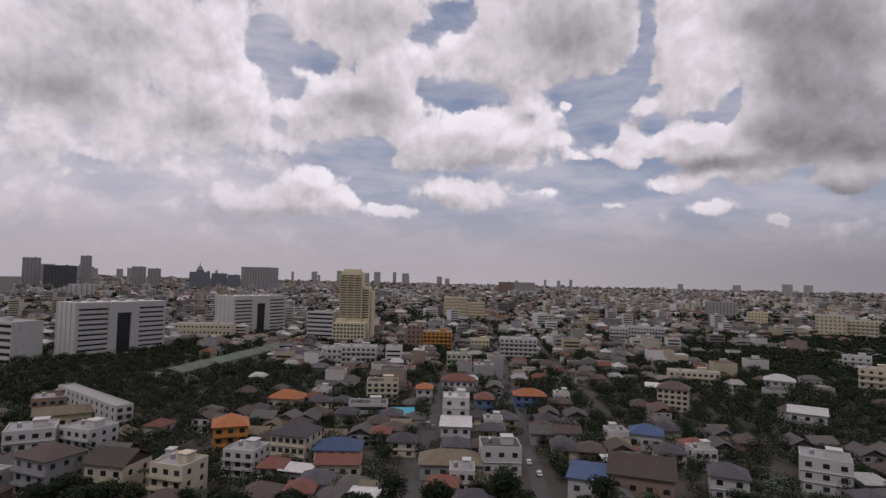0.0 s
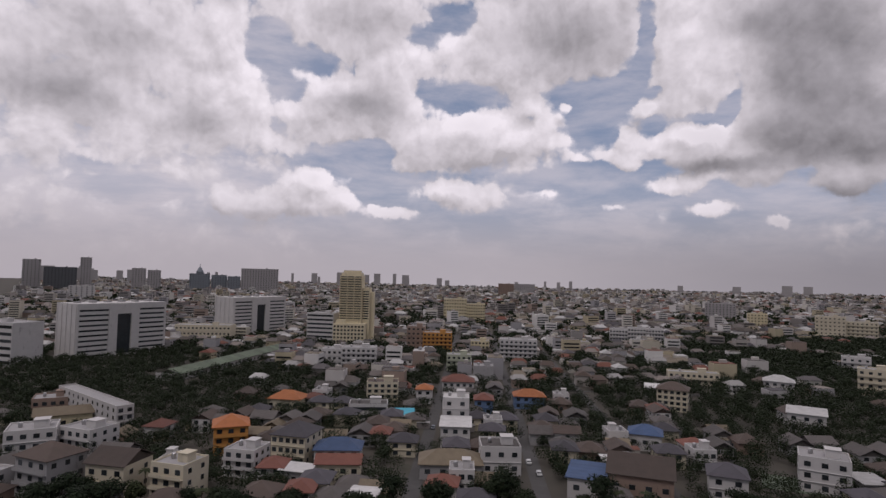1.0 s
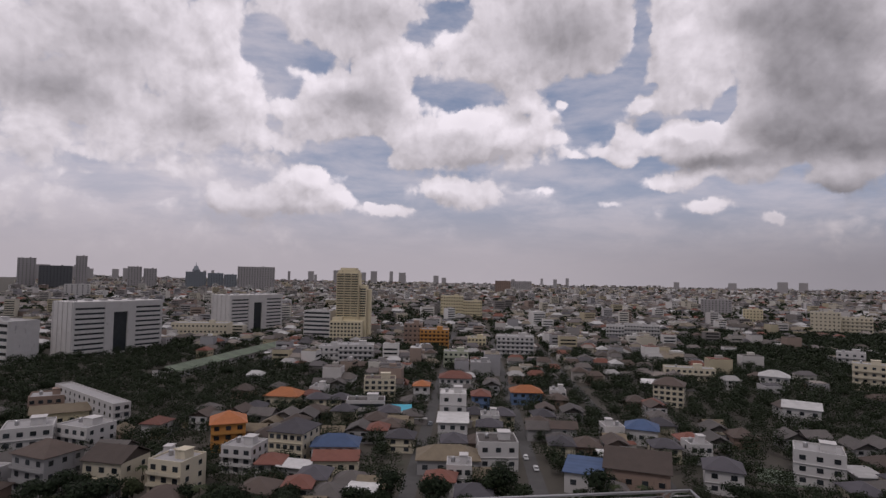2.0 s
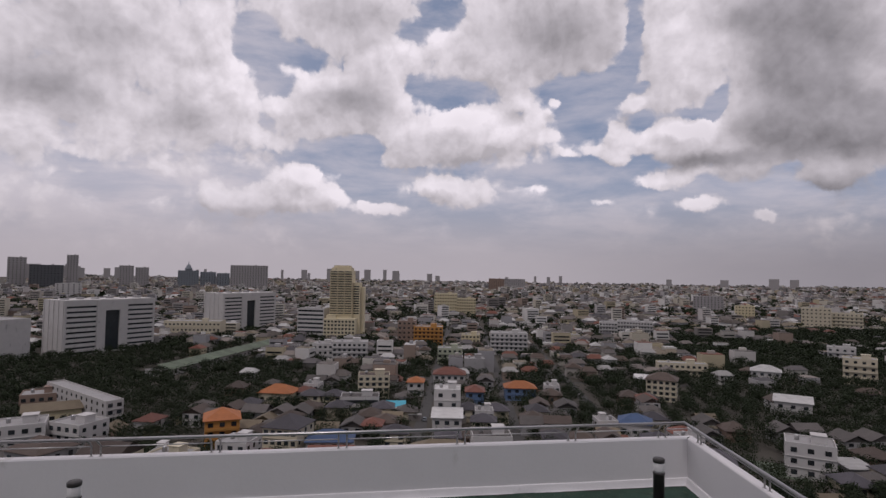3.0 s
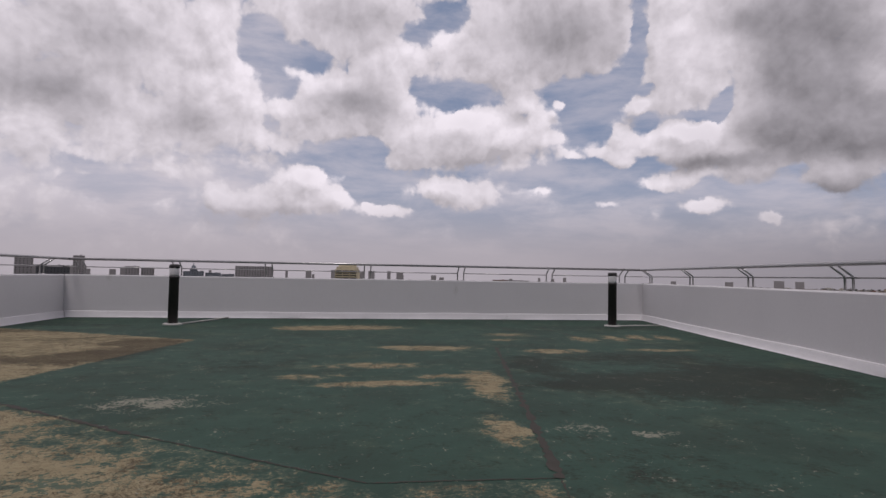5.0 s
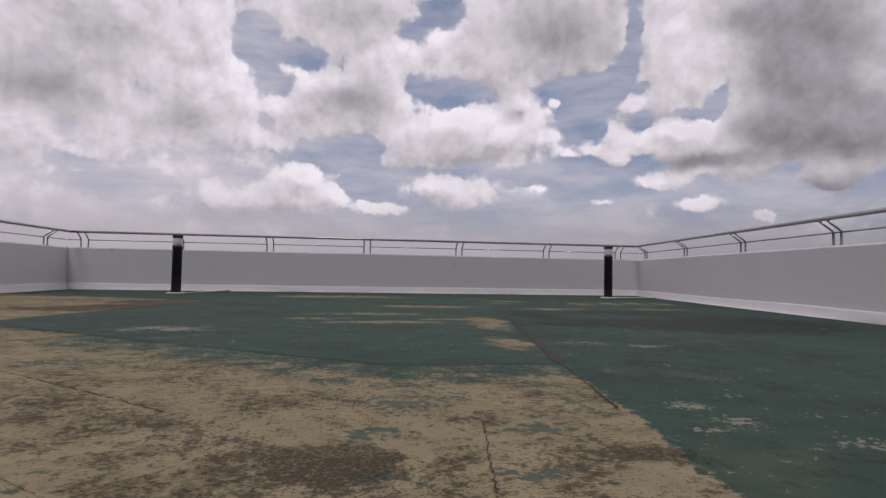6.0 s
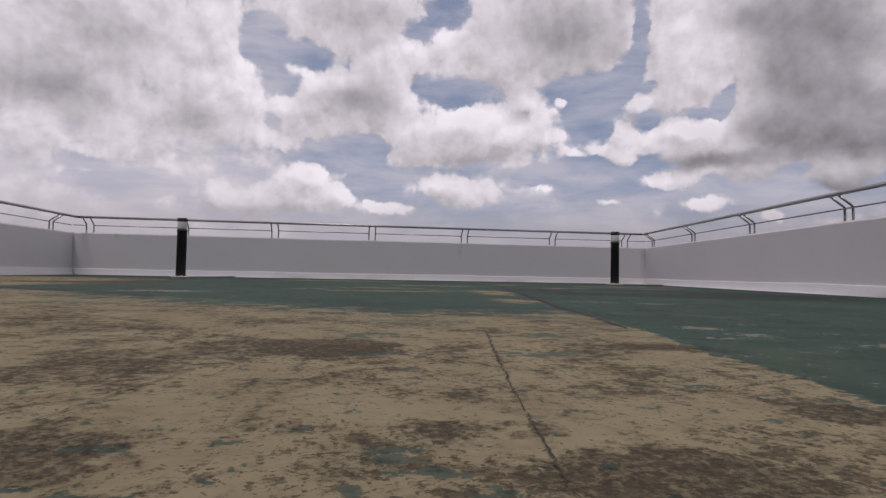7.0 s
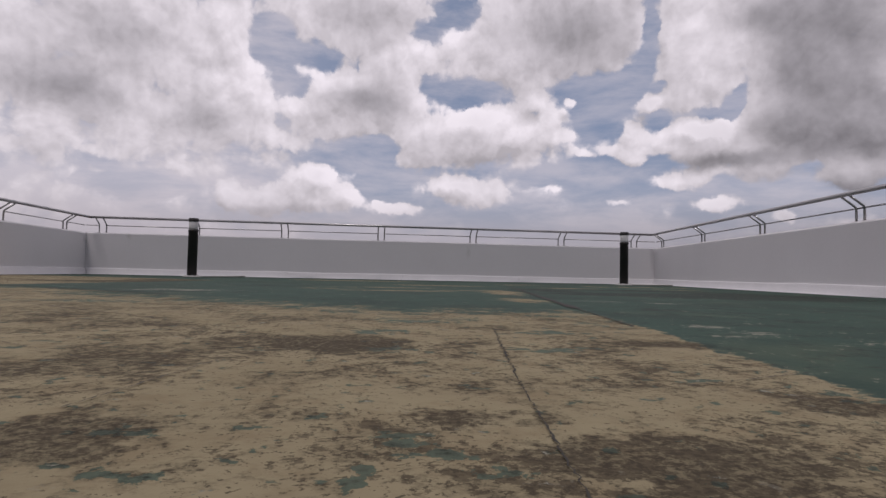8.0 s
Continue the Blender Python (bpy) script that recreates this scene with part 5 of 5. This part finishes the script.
def far_house(x, y, turn, w, d, h, pitched):
    walls.box(x, y, w, d, 0, h, turn)
    if pitched:
        roofs.roof(x, y, w + 1.4, d + 1.4, h, min(w, d) * 0.28, turn)
    else:
        roofs.box(x, y, w * 0.92, d * 0.92, h, h + 0.3, turn)
        if h > 9:
            walls.box(x + 1, y + 1, w * 0.3, d * 0.3, h, h + 2.2, turn)
    c, s = math.cos(turn), math.sin(turn)
    if h <= 8 and x * x + y * y < 900 ** 2:
        for i in range(int(h / 2.7)):
            for f in (-0.27, 0.2):
                panes.box(x + s * d / 2 + c * w * f, y - c * d / 2 + s * w * f, w * 0.2, 0.2, 2.8 * i + 1.0, 2.8 * i + 2.2, turn)
    if h > 8:
        for i in range(int(h / 3.1)):
            panes.box(x + s * d / 2, y - c * d / 2, w * 0.86, 0.25, 3.1 * i + 1.2, 3.1 * i + 2.5, turn)


for x, y, turn in far_houses:
    tall = rng.random() < 0.10
    far_house(x, y, radians(turn), rng.uniform(8, 11) if not tall else rng.uniform(10, 16), rng.uniform(8, 11), rng.uniform(9, 15) if tall else rng.uniform(3.4, 7), rng.random() < 0.7 and not tall)
for x, y, w, d, h, turn in sheds:
    walls.box(x, y, w, d, 0, h, radians(turn))
    roofs.roof(x, y, w + 0.6, d + 0.6, h, 0.5, radians(turn))
s = 760.0
while s < 4300:
    r = -0.78 * s - 60
    step = 12 + s * 0.0055
    while r < 1.06 * s + 60:
        rr, ss = r + rng.uniform(-0.4, 0.4) * step, s + rng.uniform(-0.4, 0.4) * step
        x, y = town(rr, ss)
        r += step * 1.05
        if not free(x, y, 8):
            continue
        wood = rng.random() < (0.40 if s < 1200 else 0.20 if s < 2000 else 0.06) + 0.50 * noise.noise((x * 0.004, y * 0.0035, 8.8))
        g = 1 + s * 0.00018
        if wood:
            far_trees.append((x, y, rng.uniform(4, 7) * g))
        else:
            tall = rng.random() < 0.07
            far_house(x, y, rng.uniform(-0.5, 0.5), rng.uniform(9, 17) * g, rng.uniform(9, 14) * g, rng.uniform(12, 24) if tall else rng.uniform(4, 9), rng.random() < 0.5 and not tall)
    s += step * 1.15
for i in range(34):
    a, q = rng.uniform(-0.55, 0.12) if i < 24 else rng.uniform(0.1, 0.8), rng.uniform(3300, 4500)
    skyline.box(q * math.sin(a), q * math.cos(a), rng.uniform(14, 50), 30, 0, rng.uniform(58, 92) if i < 24 else rng.uniform(50, 66), -a)
for x, y, q in far_trees:
    dist = math.hypot(x, y)
    woods.clump(x, y, q, q * 1.75, 300 if dist < 330 else 160 if dist < 520 else 46 if dist < 1000 else 14, q * (0.085 if dist < 330 else 0.12 if dist < 520 else 0.24 if dist < 1000 else 0.45))
# distance haze is put into the pale wall colour
mass("skyline_blocks", skyline.v, skyline.f, M["far"], "high-rises along the horizon in a haze-pale grey", "towers")
mass("town_walls", walls.v, walls.f, M["stuff_wall"], "pale rendered walls of the distant town, paled further for haze", "houses")
mass("town_roofs", roofs.v, roofs.f, M["stuff_roof"], "weathered roofs of the distant town", "roofs")
mass("town_windows", panes.v, panes.f, M["pane"], "dark window bands of distant blocks", "windows")
mass("town_woods", woods.v, woods.f, M["leaf"], "dark trees between distant houses", "woods")
for ob in HOUSES + TREES:
    for o in (*ob.children_recursive, ob):
        bpy.data.objects.remove(o)


# ---------- vehicles in the lanes ----------
def car(x, y, turn, paint, label):
    c = thing("car", pose(x, y, GROUND + 0.06, 0, 0, turn), label, "car", "cars in the lanes")
    bm = bmesh.new()
    box(bm, -0.85, 0.85, -2.1, 2.1, 0.35, 0.85)
    v = box(bm, -0.78, 0.78, -1.2, 1.5, 0.85, 1.42)
    for q in v[4:]:
        q.co.x *= 0.82
        q.co.y *= 0.72
    bmesh.ops.bevel(bm, geom=bm.edges[:], offset=0.08, segments=2, affect="EDGES")
    part("body", bm, M[paint], c)
    bm = bmesh.new()
    box(bm, -0.72, 0.72, -1.16, -1.12, 0.92, 1.28)
    part("windscreen", bm, M["pane"], c)
    wheel = None
    for wx in (-0.8, 0.8):
        for wy in (-1.3, 1.3):
            m = pose(wx, wy, 0.32, 0, 90, 0) @ Matrix.Translation((0, 0, -0.1))
            if wheel is None:
                bm = bmesh.new()
                lathe(bm, [(0.2, 0), (0.32, 0.02), (0.32, 0.18), (0.2, 0.2)], 14)
                wheel = part("wheel", bm, M["tyre"], c)
                wheel.matrix_basis = m
            else:
                again("wheel", wheel, m, c)


for r, s, paint, label in ((21.5, 218, "car_white", "white car driving in the lane"), (23.9, 206, "car_white", "white van parked in the lane"),
                           (-16.8, 262, "slate", "dark car parked in the lane"), (63.8, 237, "car_white", "pale car in the lane"), (-64.9, 237, "slate", "dark car under the trees")):
    car(*town(r, s), -11.5, paint, label)
